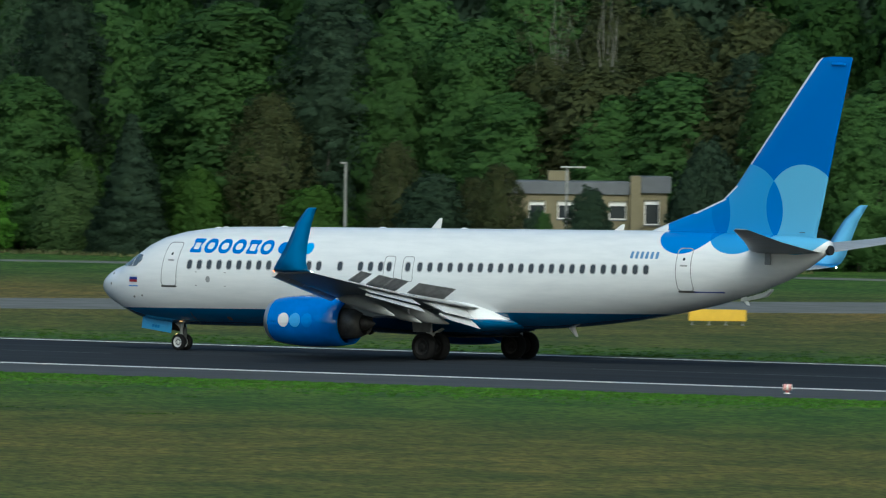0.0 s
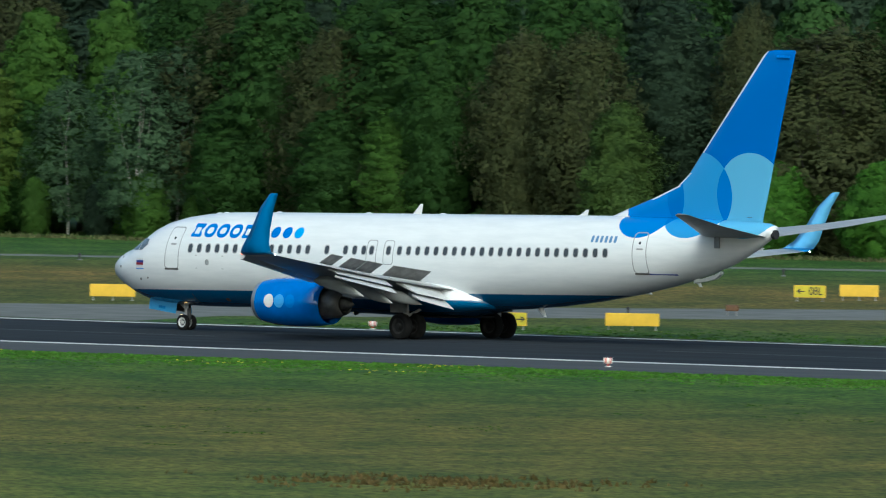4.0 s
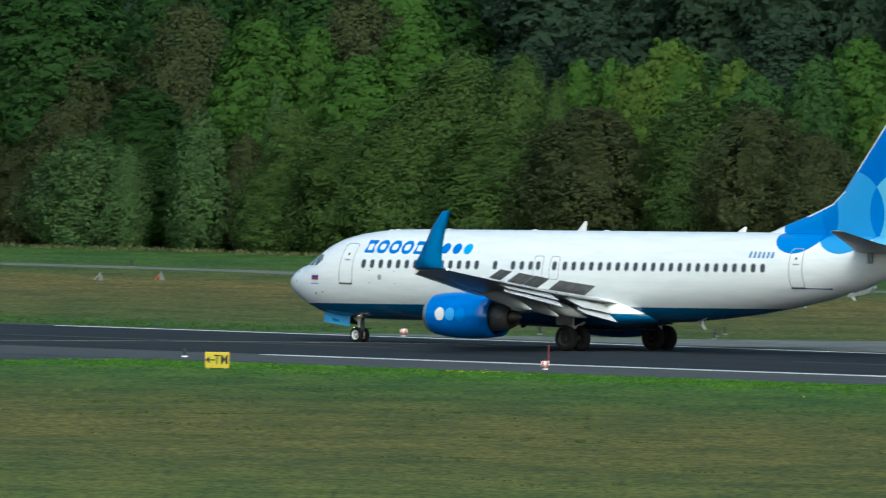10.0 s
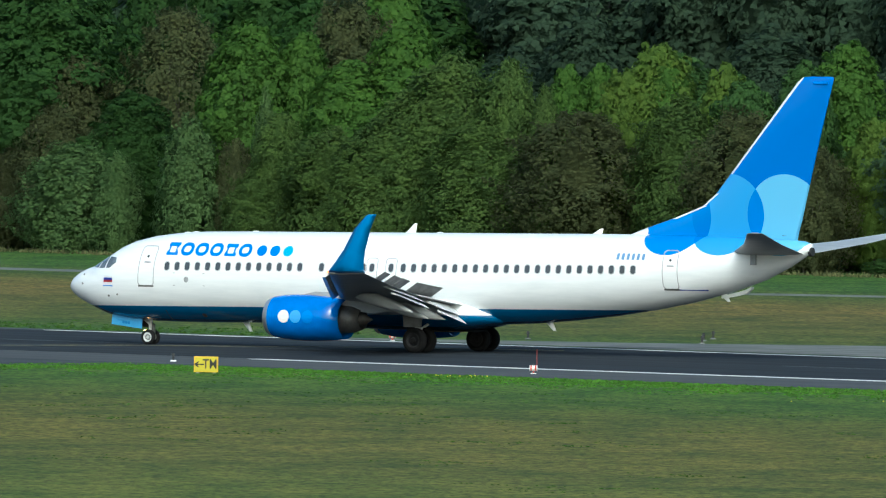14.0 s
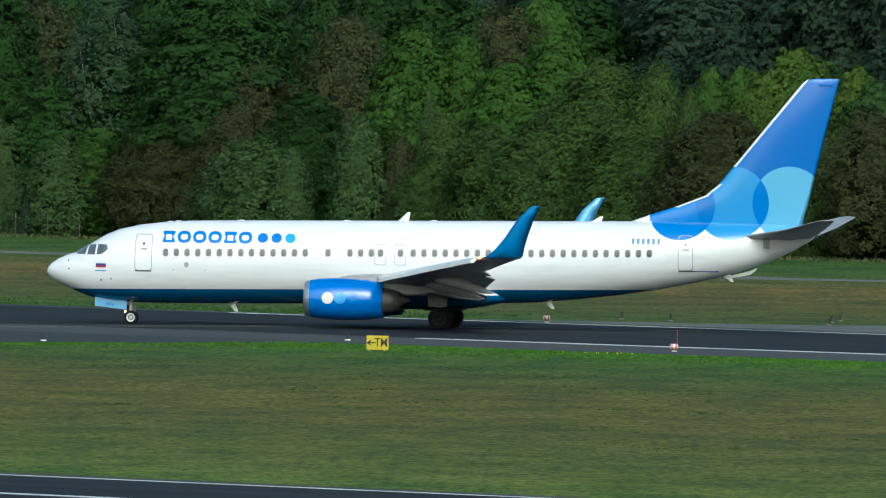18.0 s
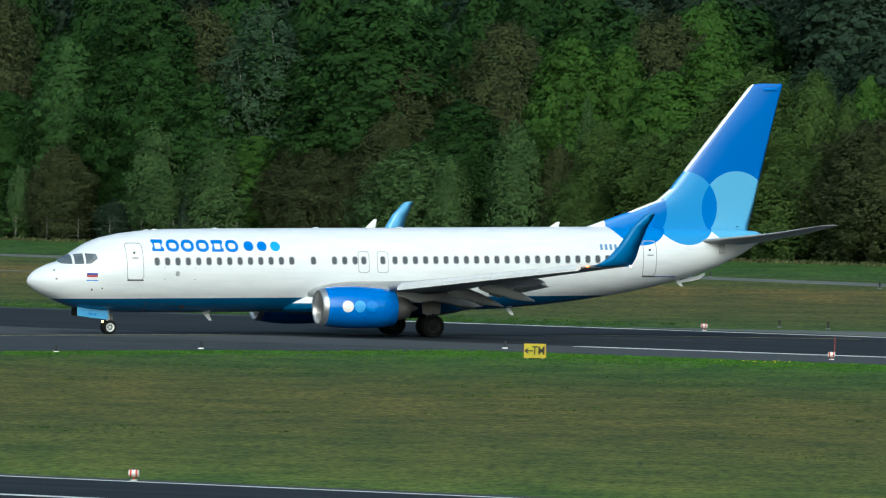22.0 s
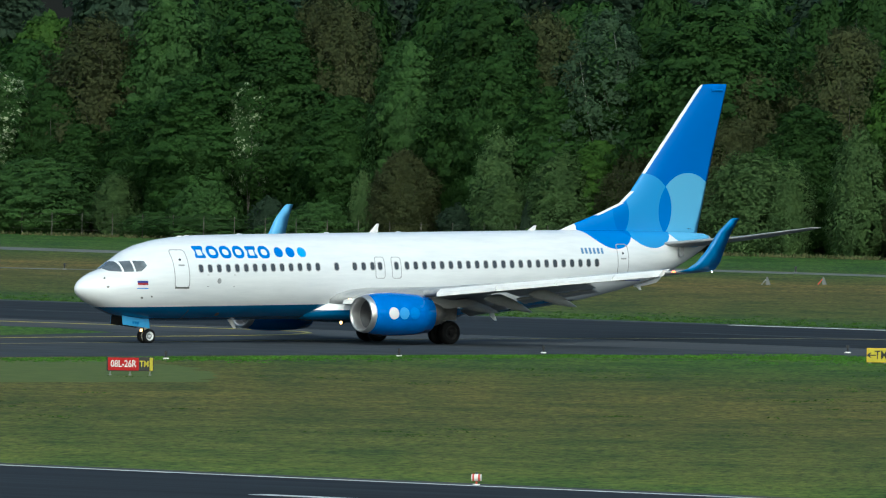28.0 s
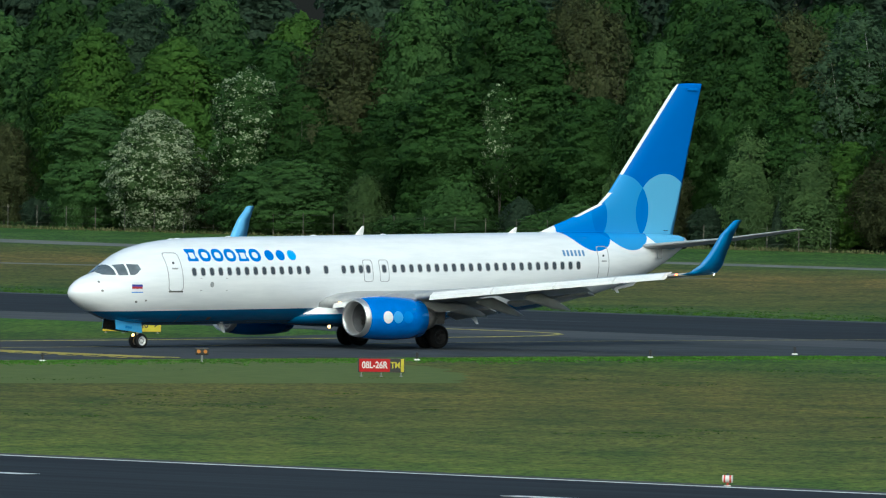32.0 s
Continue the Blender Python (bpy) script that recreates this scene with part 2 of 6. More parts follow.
def livery(name="livery", line=2.02):
    """White hull, dark blue belly, three overlapping blue discs on the tail."""
    m = material(name, (0.8, 0.8, 0.8), 0.22, spec=0.5, coat=0.3)
    k = Nodes(m)
    co = m.node_tree.nodes.new("ShaderNodeTexCoord")
    sx = m.node_tree.nodes.new("ShaderNodeSeparateXYZ")
    m.node_tree.links.new(co.outputs["Object"], sx.inputs[0])
    x, z = sx.outputs[0], sx.outputs[2]
    dirt = k.noise(1.6, (0.35, 1, 2.5))
    white = k.ramp(dirt, (0.3, (0.68, 0.70, 0.73)), (0.62, (0.76, 0.775, 0.80)))
    blue, mid, light, pale = (0.004, 0.125, 0.50), (0.012, 0.18, 0.58), (0.045, 0.27, 0.62), (0.13, 0.40, 0.66)
    belly = k.op("LESS_THAN", k.op("ADD", z, k.op("MULTIPLY", k.op("ADD", x, 20.5), 0.0125)), line)
    c1, c2, c3 = k.circle(x, z, -27.09, 6.2, 1.65), k.circle(x, z, -29.58, 6.39, 1.8), k.circle(x, z, -32.37, 6.42, 1.8)
    ribbon = k.noise(0.8, (0.6, 1, 2.2), 4)
    col = k.mix(belly, white, k.ramp(ribbon, (0.3, (0.0, 0.075, 0.20)), (0.7, (0.004, 0.10, 0.25))))
    # leading edge runs bare along the fin
    edge = k.op("SUBTRACT", x, k.op("ADD", k.op("MULTIPLY", z, -0.810), -22.93))
    above = k.op("GREATER_THAN", z, 5.45)
    inside = k.op("MULTIPLY", above, k.op("LESS_THAN", x, -25.55))
    col = k.mix(inside, col, blue)
    col = k.mix(k.op("MULTIPLY", k.op("MULTIPLY", inside, k.op("GREATER_THAN", edge, -0.2)), k.op("GREATER_THAN", z, 7.3)), col, (0.75, 0.76, 0.78))
    # the same bare edge along the curve of the fillet, in two straight runs
    run_a = k.op("MULTIPLY", k.op("GREATER_THAN", k.op("ADD", k.op("ADD", x, 19.94), k.op("MULTIPLY", z, 1.24)), -0.08), k.op("MULTIPLY", k.op("GREATER_THAN", z, 6.75), k.op("LESS_THAN", z, 7.31)))
    run_b = k.op("MULTIPLY", k.op("GREATER_THAN", k.op("ADD", k.op("ADD", x, 11.10), k.op("MULTIPLY", z, 2.54)), -0.24), k.op("MULTIPLY", k.op("GREATER_THAN", z, 6.15), k.op("LESS_THAN", z, 6.75)))
    lower = k.op("LESS_THAN", x, -25.42)
    one = k.op("MULTIPLY", c1, lower)
    col = k.mix(one, col, mid)
    col = k.mix(c2, col, light)
    col = k.mix(c3, col, pale)
    col = k.mix(k.op("MULTIPLY", c1, c2), col, (0.006, 0.15, 0.52))
    col = k.mix(k.op("MAXIMUM", run_a, run_b), col, (0.75, 0.76, 0.78))
    col = k.mix(k.op("MULTIPLY", c3, c2), col, (0.008, 0.16, 0.55))
    b = m.node_tree.nodes["Principled BSDF"]
    m.node_tree.links.new(col, b.inputs["Base Color"])
    return m


def turf():
    m = material("turf", (0.05, 0.09, 0.02), 0.9, spec=0.15)
    k = Nodes(m)
    co = m.node_tree.nodes.new("ShaderNodeTexCoord")
    sx = m.node_tree.nodes.new("ShaderNodeSeparateXYZ")
    m.node_tree.links.new(co.outputs["Object"], sx.inputs[0])
    y = sx.outputs[1]
    wob = k.op("MULTIPLY", k.op("SUBTRACT", k.noise(0.05, (0.35, 1.6, 1), 7), 0.5), 17)
    yy = k.op("ADD", y, wob)
    band = k.op("DIVIDE", k.op("ADD", yy, 180), 420)
    f = lambda v: (v + 180) / 420
    strip = k.ramp(band, (f(-176), (0.058, 0.109, 0.012)), (f(-163), (0.083, 0.109, 0.016)), (f(-148), (0.074, 0.092, 0.016)), (f(-126), (0.072, 0.084, 0.015)), (f(-110), (0.068, 0.074, 0.014)), (f(-92), (0.085, 0.083, 0.016)), (f(-70), (0.078, 0.078, 0.015)), (f(-52), (0.062, 0.073, 0.012)), (f(-36), (0.043, 0.073, 0.009)), (f(-8), (0.047, 0.097, 0.008)),
                   (f(45), (0.034, 0.076, 0.009)), (f(62), (0.058, 0.071, 0.013)), (f(100), (0.074, 0.071, 0.016)), (f(125), (0.110, 0.086, 0.022)), (f(140), (0.060, 0.071, 0.014)), (f(170), (0.037, 0.078, 0.011)))
    patch = k.noise(0.24, (1.0, 0.42, 1), 8, 0.72, 45)
    tint = k.ramp(patch, (0.38, (0.50, 0.72, 0.52)), (0.48, (0.92, 1.0, 0.9)), (0.58, (1.45, 1.30, 1.38)))
    fine = k.noise(2.6, (1.0, 0.26, 1), 8, 0.8, 45)
    blades = k.ramp(fine, (0.41, (0.38, 0.44, 0.38)), (0.59, (1.70, 1.60, 1.48)))
    n = m.node_tree.nodes.new("ShaderNodeMix")
    n.data_type, n.blend_type = "RGBA", "MULTIPLY"
    n.inputs[0].default_value = 0.9
    m.node_tree.links.new(strip, n.inputs[6])
    m.node_tree.links.new(tint, n.inputs[7])
    n2 = m.node_tree.nodes.new("ShaderNodeMix")
    n2.data_type, n2.blend_type = "RGBA", "MULTIPLY"
    n2.inputs[0].default_value = 0.9
    m.node_tree.links.new(n.outputs[2], n2.inputs[6])
    m.node_tree.links.new(blades, n2.inputs[7])
    m.node_tree.links.new(n2.outputs[2], m.node_tree.nodes["Principled BSDF"].inputs["Base Color"])
    return m


M_LIVERY = livery()
M_FAIRING = livery("fairing_paint", 1.74)
M_TURF = turf()
M_ASPHALT = material("runway_asphalt", (0.031, 0.036, 0.043), 0.9, spec=0.06, scale=0.5, color2=(0.019, 0.022, 0.027), stretch=(0.08, 1, 1), bump=0.2)
M_SHOULDER = material("shoulder_asphalt", (0.075, 0.081, 0.088), 0.9, spec=0.06, scale=0.4, color2=(0.06, 0.064, 0.07), stretch=(0.15, 1, 1), bump=0.2)
M_TAXI = material("taxiway_asphalt", (0.056, 0.063, 0.072), 0.9, spec=0.06, scale=0.35, color2=(0.038, 0.043, 0.049), stretch=(0.6, 1, 1), bump=0.2)
M_CONCRETE = material("old_concrete", (0.165, 0.172, 0.168), 0.92, spec=0.06, scale=0.4, color2=(0.115, 0.12, 0.118), bump=0.2)
M_LINE = material("white_paint", (0.72, 0.73, 0.73), 0.7, vary=0.3, scale=1.5, stretch=(0.3, 2, 1))
M_YELLOW = material("yellow_paint", (0.20, 0.18, 0.07), 0.8, color2=(0.07, 0.07, 0.05), scale=1.2)
M_BRIGHTYELLOW = material("fresh_yellow_paint", (0.42, 0.36, 0.06), 0.75, color2=(0.24, 0.21, 0.06), scale=1.0)
M_BARK = material("bark", (0.16, 0.15, 0.13), 0.9, vary=0.6, scale=6.0, stretch=(1, 1, 0.3), bump=0.4)

# ---- ground ----
M_RUBBED = material("rubbed_paint", (0.050, 0.053, 0.058), 0.85, scale=2.0, color2=(0.024, 0.026, 0.03), stretch=(0.4, 2, 1))
def part(name, bm, mat, parent=None, label="", at=None):
    me = bpy.data.meshes.new(name)
    bm.to_mesh(me)
    bm.free()
    me.materials.append(mat)
    ob = new(name, me)
    if parent is not None:
        ob.parent = parent
    if at is not None:
        ob.matrix_basis = at
    if label:
        tagged(ob, label)
    return ob


def smooth(ob):
    for f in ob.data.polygons:
        f.use_smooth = True
    return ob


def slab(points, z0, z1):
    bm = bmesh.new()
    lo = [bm.verts.new((x, y, z0)) for x, y in points]
    hi = [bm.verts.new((x, y, z1)) for x, y in points]
    n = len(points)
    bm.faces.new(hi)
    bm.faces.new(lo[::-1])
    for i in range(n):
        bm.faces.new((lo[i], lo[(i + 1) % n], hi[(i + 1) % n], hi[i]))
    bmesh.ops.recalc_face_normals(bm, faces=bm.faces)
    return bm


bm = bmesh.new()
bmesh.ops.create_grid(bm, x_segments=60, y_segments=60, size=2500)
ground = tagged(part("ground", bm, M_TURF), "mown airfield grass in green and straw-brown bands", "ground", kind="structure")


def strip(name, points, z, mat, label, cat):
    return tagged(part(name, slab(points, -0.05, z), mat), label, cat, kind="structure")


strip("runway_shoulder", [(-900, -4.8), (600, -4.8), (600, 42), (-900, 42)], 0.012, M_SHOULDER, "grey asphalt shoulder along the runway", "pavement")
strip("runway", [(-900, 7.6), (600, 7.6), (600, 39.6), (-900, 39.6)], 0.02, M_ASPHALT, "dark asphalt runway with rubber marks", "runway")
strip("edge_line_near", [(-84, 6.5), (600, 6.5), (600, 7.3), (-84, 7.3)], 0.026, M_LINE, "white painted runway edge line", "marking")
strip("edge_line_far", [(-132, 39.9), (600, 39.9), (600, 40.35), (-132, 40.35)], 0.026, M_LINE, "white painted runway edge line", "marking")
strip("taxiway_south", [(-70, -3.5), (-77, -8), (-82, -18), (-84, -32), (-83, -70), (-83, -168.5), (-112, -168.5), (-112, -70), (-116, -40), (-119, -22), (-124, -9), (-136, -3.5)], 0.014, M_TAXI, "grey asphalt taxiway leaving the runway", "pavement")
strip("second_runway_shoulder", [(-900, -240), (600, -240), (600, -169), (-900, -169)], 0.012, M_SHOULDER, "grey asphalt shoulder of a second runway", "pavement")
strip("second_runway", [(-900, -236), (600, -236), (600, -170.6), (-900, -170.6)], 0.02, M_ASPHALT, "dark asphalt of a second runway", "runway")
strip("taxiway_north", [(-118, 43), (-66, 43), (-72, 55), (-60, 76), (-20, 145), (-45, 150), (-76, 92), (-92, 66), (-104, 52)], 0.013, M_CONCRETE, "pale concrete taxiway leaving the runway", "pavement")
strip("perimeter_road", [(-900, 172), (-400, 164), (-341, 156), (-300, 154), (-240, 154.5), (-200, 145), (-165, 163), (-130, 181), (-90, 190), (200, 200), (200, 205), (-90, 194), (-130, 186), (-165, 168), (-200, 151), (-240, 159), (-300, 160), (-341, 163), (-400, 174), (-900, 184)], 0.012, M_CONCRETE, "pale grey perimeter road", "road")
strip("worn_path", [(-420, 76), (-330, 92), (-280, 104.5), (-262, 110), (-240, 121), (-241, 122.5), (-263, 112), (-281, 107), (-331, 95), (-421, 80)], 0.010, M_CONCRETE, "pale worn track across the grass", "path")
strip("second_edge_line", [(-900, -171.4), (600, -171.4), (600, -170.9), (-900, -170.9)], 0.026, M_LINE, "worn white painted runway edge line", "marking")
for i in range(-3, 5):
    x = 27 + 55 * i
    tagged(part("centre_line_dash", slab([(x, -186.6), (x + 30, -186.6), (x + 30, -185.7), (x, -185.7)], -0.05, 0.027), M_LINE), "white dash painted on a second runway", "marking", "runway dashes", "structure")
for i in range(-9, 6):
    x = -18 + 50 * i
    tagged(part("centre_line_dash", slab([(x, 23.2), (x + 25, 23.2), (x + 25, 23.5), (x, 23.5)], -0.05, 0.026), M_RUBBED), "faint worn dash along the runway's middle", "marking", "runway dashes", "structure")


def ribbon(name, pts, w, z, mat, label):
    """A painted line of width w along a chain of points."""
    bm = bmesh.new()
    rows = []
    for i, p in enumerate(pts):
        a, b = Vector(pts[max(0, i - 1)]), Vector(pts[min(len(pts) - 1, i + 1)])
        d = (b - a).normalized()
        n_ = Vector((-d.y, d.x)) * w / 2
        rows.append([bm.verts.new((p[0] + n_.x, p[1] + n_.y, z)), bm.verts.new((p[0] - n_.x, p[1] - n_.y, z))])
    for a, b in zip(rows, rows[1:]):
        bm.faces.new((a[0], b[0], b[1], a[1]))
    bmesh.ops.recalc_face_normals(bm, faces=bm.faces)
    bmesh.ops.solidify(bm, geom=bm.faces[:], thickness=0.02)
    return tagged(part(name, bm, mat), label, "marking", kind="structure")


ribbon("lead_off_line", [(-93, 35), (-100, 30), (-106, 20), (-108.5, 8), (-108.5, -8), (-106, -25), (-103, -45), (-101, -70), (-101, -168)], 0.3, 0.034, M_YELLOW, "yellow taxi line curving off the runway")
ribbon("taxi_edge_line", [(-150, 2.4), (-132, 3.4), (-126, 3.4), (-122.7, 2.3), (-120.6, 0.7), (-118.2, -2.7), (-117, -6.7), (-116.4, -10.6), (-115.6, -20), (-113.6, -42), (-111.4, -70), (-111.4, -168)], 0.3, 0.034, M_BRIGHTYELLOW, "yellow line round the taxiway's corner")
for i in range(2):
    ribbon("holding_line", [(-111, -54.0 - 0.9 * i), (-84, -56.2 - 0.9 * i)], 0.3, 0.034, M_BRIGHTYELLOW, "yellow holding position bar across the taxiway")
for i in range(2):
    for j in range(14):
        x = -111 + 1.95 * j
        ribbon("holding_dash", [(x, -55.8 - 0.9 * i - 0.081 * (x + 111)), (x + 1.0, -55.8 - 0.9 * i - 0.081 * (x + 112))], 0.3, 0.034, M_BRIGHTYELLOW, "short yellow holding position dash across the taxiway")

# a lighter, freshly mown margin beside the taxiway, with an uneven outline
M_MOWN = material("mown_margin", (0.108, 0.134, 0.034), 0.9, scale=1.2, color2=(0.070, 0.100, 0.023), stretch=(1, 0.5, 1), spec=0.15)
_rnd = random.Random(5)
_edge = [(-82.9, -54), (-79.5, -51.2), (-73, -52.5), (-66, -56.5), (-58, -62), (-50, -69), (-44, -75), (-45.5, -84), (-48, -95), (-50, -120), (-50.5, -145), (-51, -168.8), (-82.9, -168.8)]
_margin = []
for (x0, y0), (x1, y1) in zip(_edge, _edge[1:] + _edge[:1]):
    for i in range(6):
        k_ = 0.0 if i == 0 or x0 == x1 or y0 == y1 else 0.5
        _margin.append((x0 + (x1 - x0) * i / 6 + k_ * _rnd.uniform(-1, 1), y0 + (y1 - y0) * i / 6 + k_ * _rnd.uniform(-1, 1)))
strip("mown_margin", _margin, 0.007, M_MOWN, "lighter freshly mown grass beside the taxiway", "grass")

# ---- the airliner: x forward from the nose wheel, y to its left, z up ----
M_WHITE = material("white_enamel", (0.74, 0.74, 0.745), 0.25, vary=0.1, scale=1.2, coat=0.3)
M_NACELLE = material("nacelle_blue", (0.0, 0.155, 0.62), 0.2, vary=0.15, scale=1.5, coat=0.5)
M_TIP = material("winglet_blue", (0.012, 0.18, 0.48), 0.4, vary=0.12, scale=1.2)
M_TIPIN = material("winglet_light_blue", (0.16, 0.46, 0.80), 0.25, vary=0.1, scale=1.2, coat=0.3)
M_SKY = material("door_sky_blue", (0.06, 0.28, 0.56), 0.3, vary=0.1)
M_GREY = material("wing_grey", (0.34, 0.35, 0.36), 0.35, vary=0.25, scale=1.5, stretch=(0.5, 2, 1), bump=0.02)
M_PALE = material("flap_grey", (0.62, 0.63, 0.64), 0.4, vary=0.2, scale=2.0, stretch=(2, 0.5, 1))
M_DARKGREY = material("spoiler_underside", (0.22, 0.22, 0.225), 0.6, vary=0.4, scale=2.5)
M_METAL = material("bare_metal", (0.60, 0.60, 0.61), 0.38, 0.85, vary=0.15, scale=3.0)
M_LINER = material("inlet_liner_grey", (0.13, 0.135, 0.15), 0.6, vary=0.3, scale=3.0)
M_HOT = material("exhaust_metal", (0.17, 0.165, 0.16), 0.55, 0.6, vary=0.4, scale=3.0)
M_TYRE = material("tyre_rubber", (0.014, 0.014, 0.015), 0.85, vary=0.3, scale=6, spec=0.15)
M_HUB = material("wheel_hub", (0.7, 0.7, 0.7), 0.4, 0.1, vary=0.2)
M_BRAKE_DOOR = material("brake_dust_and_door_inside", (0.035, 0.035, 0.037), 0.75, vary=0.4, scale=8, spec=0.15)
M_DARK = material("dark_gap", (0.012, 0.013, 0.015), 0.7)
M_SEAM = material("panel_seam", (0.33, 0.34, 0.36), 0.6, vary=0.3)
M_PANE = material("cabin_pane", (0.05, 0.056, 0.066), 0.12, spec=0.7)
# pale mottled base stands in for sky reflected in the cockpit glass
M_WINDSHIELD = material("windshield_glass", (0.15, 0.18, 0.205), 0.06, spec=0.9, vary=0.45, scale=1.2)
M_REVEAL = material("window_reveal", (0.36, 0.37, 0.39), 0.5)
M_LOGO = material("lettering_blue", (0.0, 0.16, 0.62), 0.3, vary=0.05)
M_DISC0 = material("disc_faint_blue", (0.004, 0.19, 0.66), 0.22, coat=0.5)
M_DISC1 = material("disc_blue", (0.0, 0.15, 0.58), 0.3)
M_DISC2 = material("disc_mid_blue", (0.07, 0.33, 0.74), 0.3)
M_DISC3 = material("disc_light_blue", (0.03, 0.33, 0.78), 0.3)
M_MARK = material("marking_blue", (0.10, 0.22, 0.42), 0.4)
M_RED = material("flag_red", (0.30, 0.015, 0.02), 0.4)
M_NAVY = material("flag_blue", (0.01, 0.03, 0.25), 0.4)
M_LAMP = glowing("landing_lamp", (1.0, 0.55, 0.20), 7.0)
M_AMBER = glowing("nav_lamp_red", (1.0, 0.13, 0.03), 8.0)
M_WLAMP = glowing("tail_lamp_white", (1.0, 0.95, 0.85), 10.0)

# x, crown, keel, half width
LEVEL = [(-5, 5.38, 1.30, 1.88), (-9, 5.38, 1.30, 1.88), (-13, 5.38, 1.30, 1.88), (-17.5, 5.38, 1.30, 1.88),
         (-20, 5.38, 1.38, 1.875), (-22, 5.38, 1.53, 1.85), (-24, 5.38, 1.74, 1.78), (-26, 5.37, 2.03, 1.65), (-28, 5.34, 2.40, 1.42), (-30, 5.29, 2.90, 1.10), (-31.5, 5.24, 3.40, 0.80), (-32.7, 5.18, 3.98, 0.52), (-33.4, 5.12, 4.40, 0.36), (-33.72, 5.02, 4.62, 0.24)]


def sit(x):
    """The hull stands a little nose-down on its gear."""
    return -(x + 20.5) * 0.0125


HULL = [(4.19, 2.60, 2.52, 0.04), (4.12, 2.78, 2.36, 0.20), (3.94, 2.98, 2.20, 0.40), (3.62, 3.19, 2.00, 0.64), (3.25, 3.36, 1.83, 0.87), (2.95, 3.46, 1.70, 1.02), (2.72, 3.52, 1.60, 1.12), (2.45, 3.68, 1.49, 1.23), (2.12, 3.88, 1.37, 1.35), (1.75, 4.12, 1.27, 1.46),
        (1.25, 4.42, 1.19, 1.59), (0.6, 4.68, 1.12, 1.71), (-0.4, 4.91, 1.08, 1.81), (-1.5, 5.05, 1.07, 1.865), (-2.8, 5.14, 1.075, 1.88)] + [(x, t + sit(x), b + sit(x), w) for x, t, b, w in LEVEL]


def hull_at(x):
    for a, b in zip(HULL, HULL[1:]):
        if a[0] >= x >= b[0]:
            s = (a[0] - x) / (a[0] - b[0])
            return [a[i] + s * (b[i] - a[i]) for i in (1, 2, 3)]
    return list(HULL[-1][1:])


def hull_side(x, z):
    """The hull's half width at x and height z."""
    top, bot, w = hull_at(x)
    c, h = (top + bot) / 2 + 0.0, (top - bot) / 2
    return w * math.sqrt(max(0.0, 1 - ((z - c) / h) ** 2))


def loft(rings, cap=True):
    bm = bmesh.new()
    rows = [[bm.verts.new(v) for v in r] for r in rings]
    n = len(rows[0])
    for a, b in zip(rows, rows[1:]):
        for i in range(n):
            bm.faces.new((a[i], a[(i + 1) % n], b[(i + 1) % n], b[i]))
    if cap:
        bm.faces.new(rows[0][::-1])
        bm.faces.new(rows[-1])
    bmesh.ops.recalc_face_normals(bm, faces=bm.faces)
    return bm


def box(x0, x1, y0, y1, z0, z1, bevel=0.0):
    bm = bmesh.new()
    bmesh.ops.create_cube(bm, size=1, matrix=Matrix.LocRotScale(((x0 + x1) / 2, (y0 + y1) / 2, (z0 + z1) / 2), None, (abs(x1 - x0), abs(y1 - y0), abs(z1 - z0))))
    if bevel:
        bmesh.ops.bevel(bm, geom=bm.edges[:], offset=bevel, segments=2, affect="EDGES", profile=0.5)
    return bm


def tube(a, b, r0, r1=None, n=16):
    r1 = r0 if r1 is None else r1
    a, b = Vector(a), Vector(b)
    q = (b - a).to_track_quat("Z", "Y")
    ring = lambda c, r: [tuple(c + q @ Vector((r * math.cos(2 * math.pi * i / n), r * math.sin(2 * math.pi * i / n), 0))) for i in range(n)]
    return loft([ring(a, r0), ring(b, r1)])


def section(x, le, chord, thick, camber=0.0, n=9):
    """An aerofoil's outline as (x back from le, height), closed."""
    up, lo = [], []
    for i in range(n + 1):
        u = (1 - math.cos(math.pi * i / n)) / 2
        t = 5 * thick * (0.2969 * math.sqrt(u) - 0.126 * u - 0.3516 * u * u + 0.2843 * u ** 3 - 0.1036 * u ** 4)
        c = camber * 4 * u * (1 - u)
        up.append((le - u * chord, (c + t) * chord))
        lo.append((le - u * chord, (c - t) * chord))
    return up + lo[-2:0:-1]


airliner = tagged(new("airliner"), "white twin-jet airliner with blue tail, belly and engines", "airplane")

N_RING = 64
rings = []
xs = []
for a, b in zip(HULL, HULL[1:]):
    k = max(1, int((a[0] - b[0]) / 0.7))
    xs += [a[0] + (b[0] - a[0]) * i / k for i in range(k)]
xs.append(HULL[-1][0])
for x in xs:
    top, bot, w = hull_at(x)
    c, h = (top + bot) / 2, (top - bot) / 2
    rings.append([(x, w * math.sin(2 * math.pi * i / N_RING), c + h * math.cos(2 * math.pi * i / N_RING)) for i in range(N_RING)])
fuselage = smooth(part("fuselage", loft(rings), M_LIVERY, airliner, "white hull with a dark blue belly and blue discs at the tail"))
part("exhaust_outlet", tube((-33.66, 0, 4.82), (-33.80, 0, 4.82), 0.21, 0.19, 20), M_DARK, airliner, "dark exhaust outlet at the tail cone")


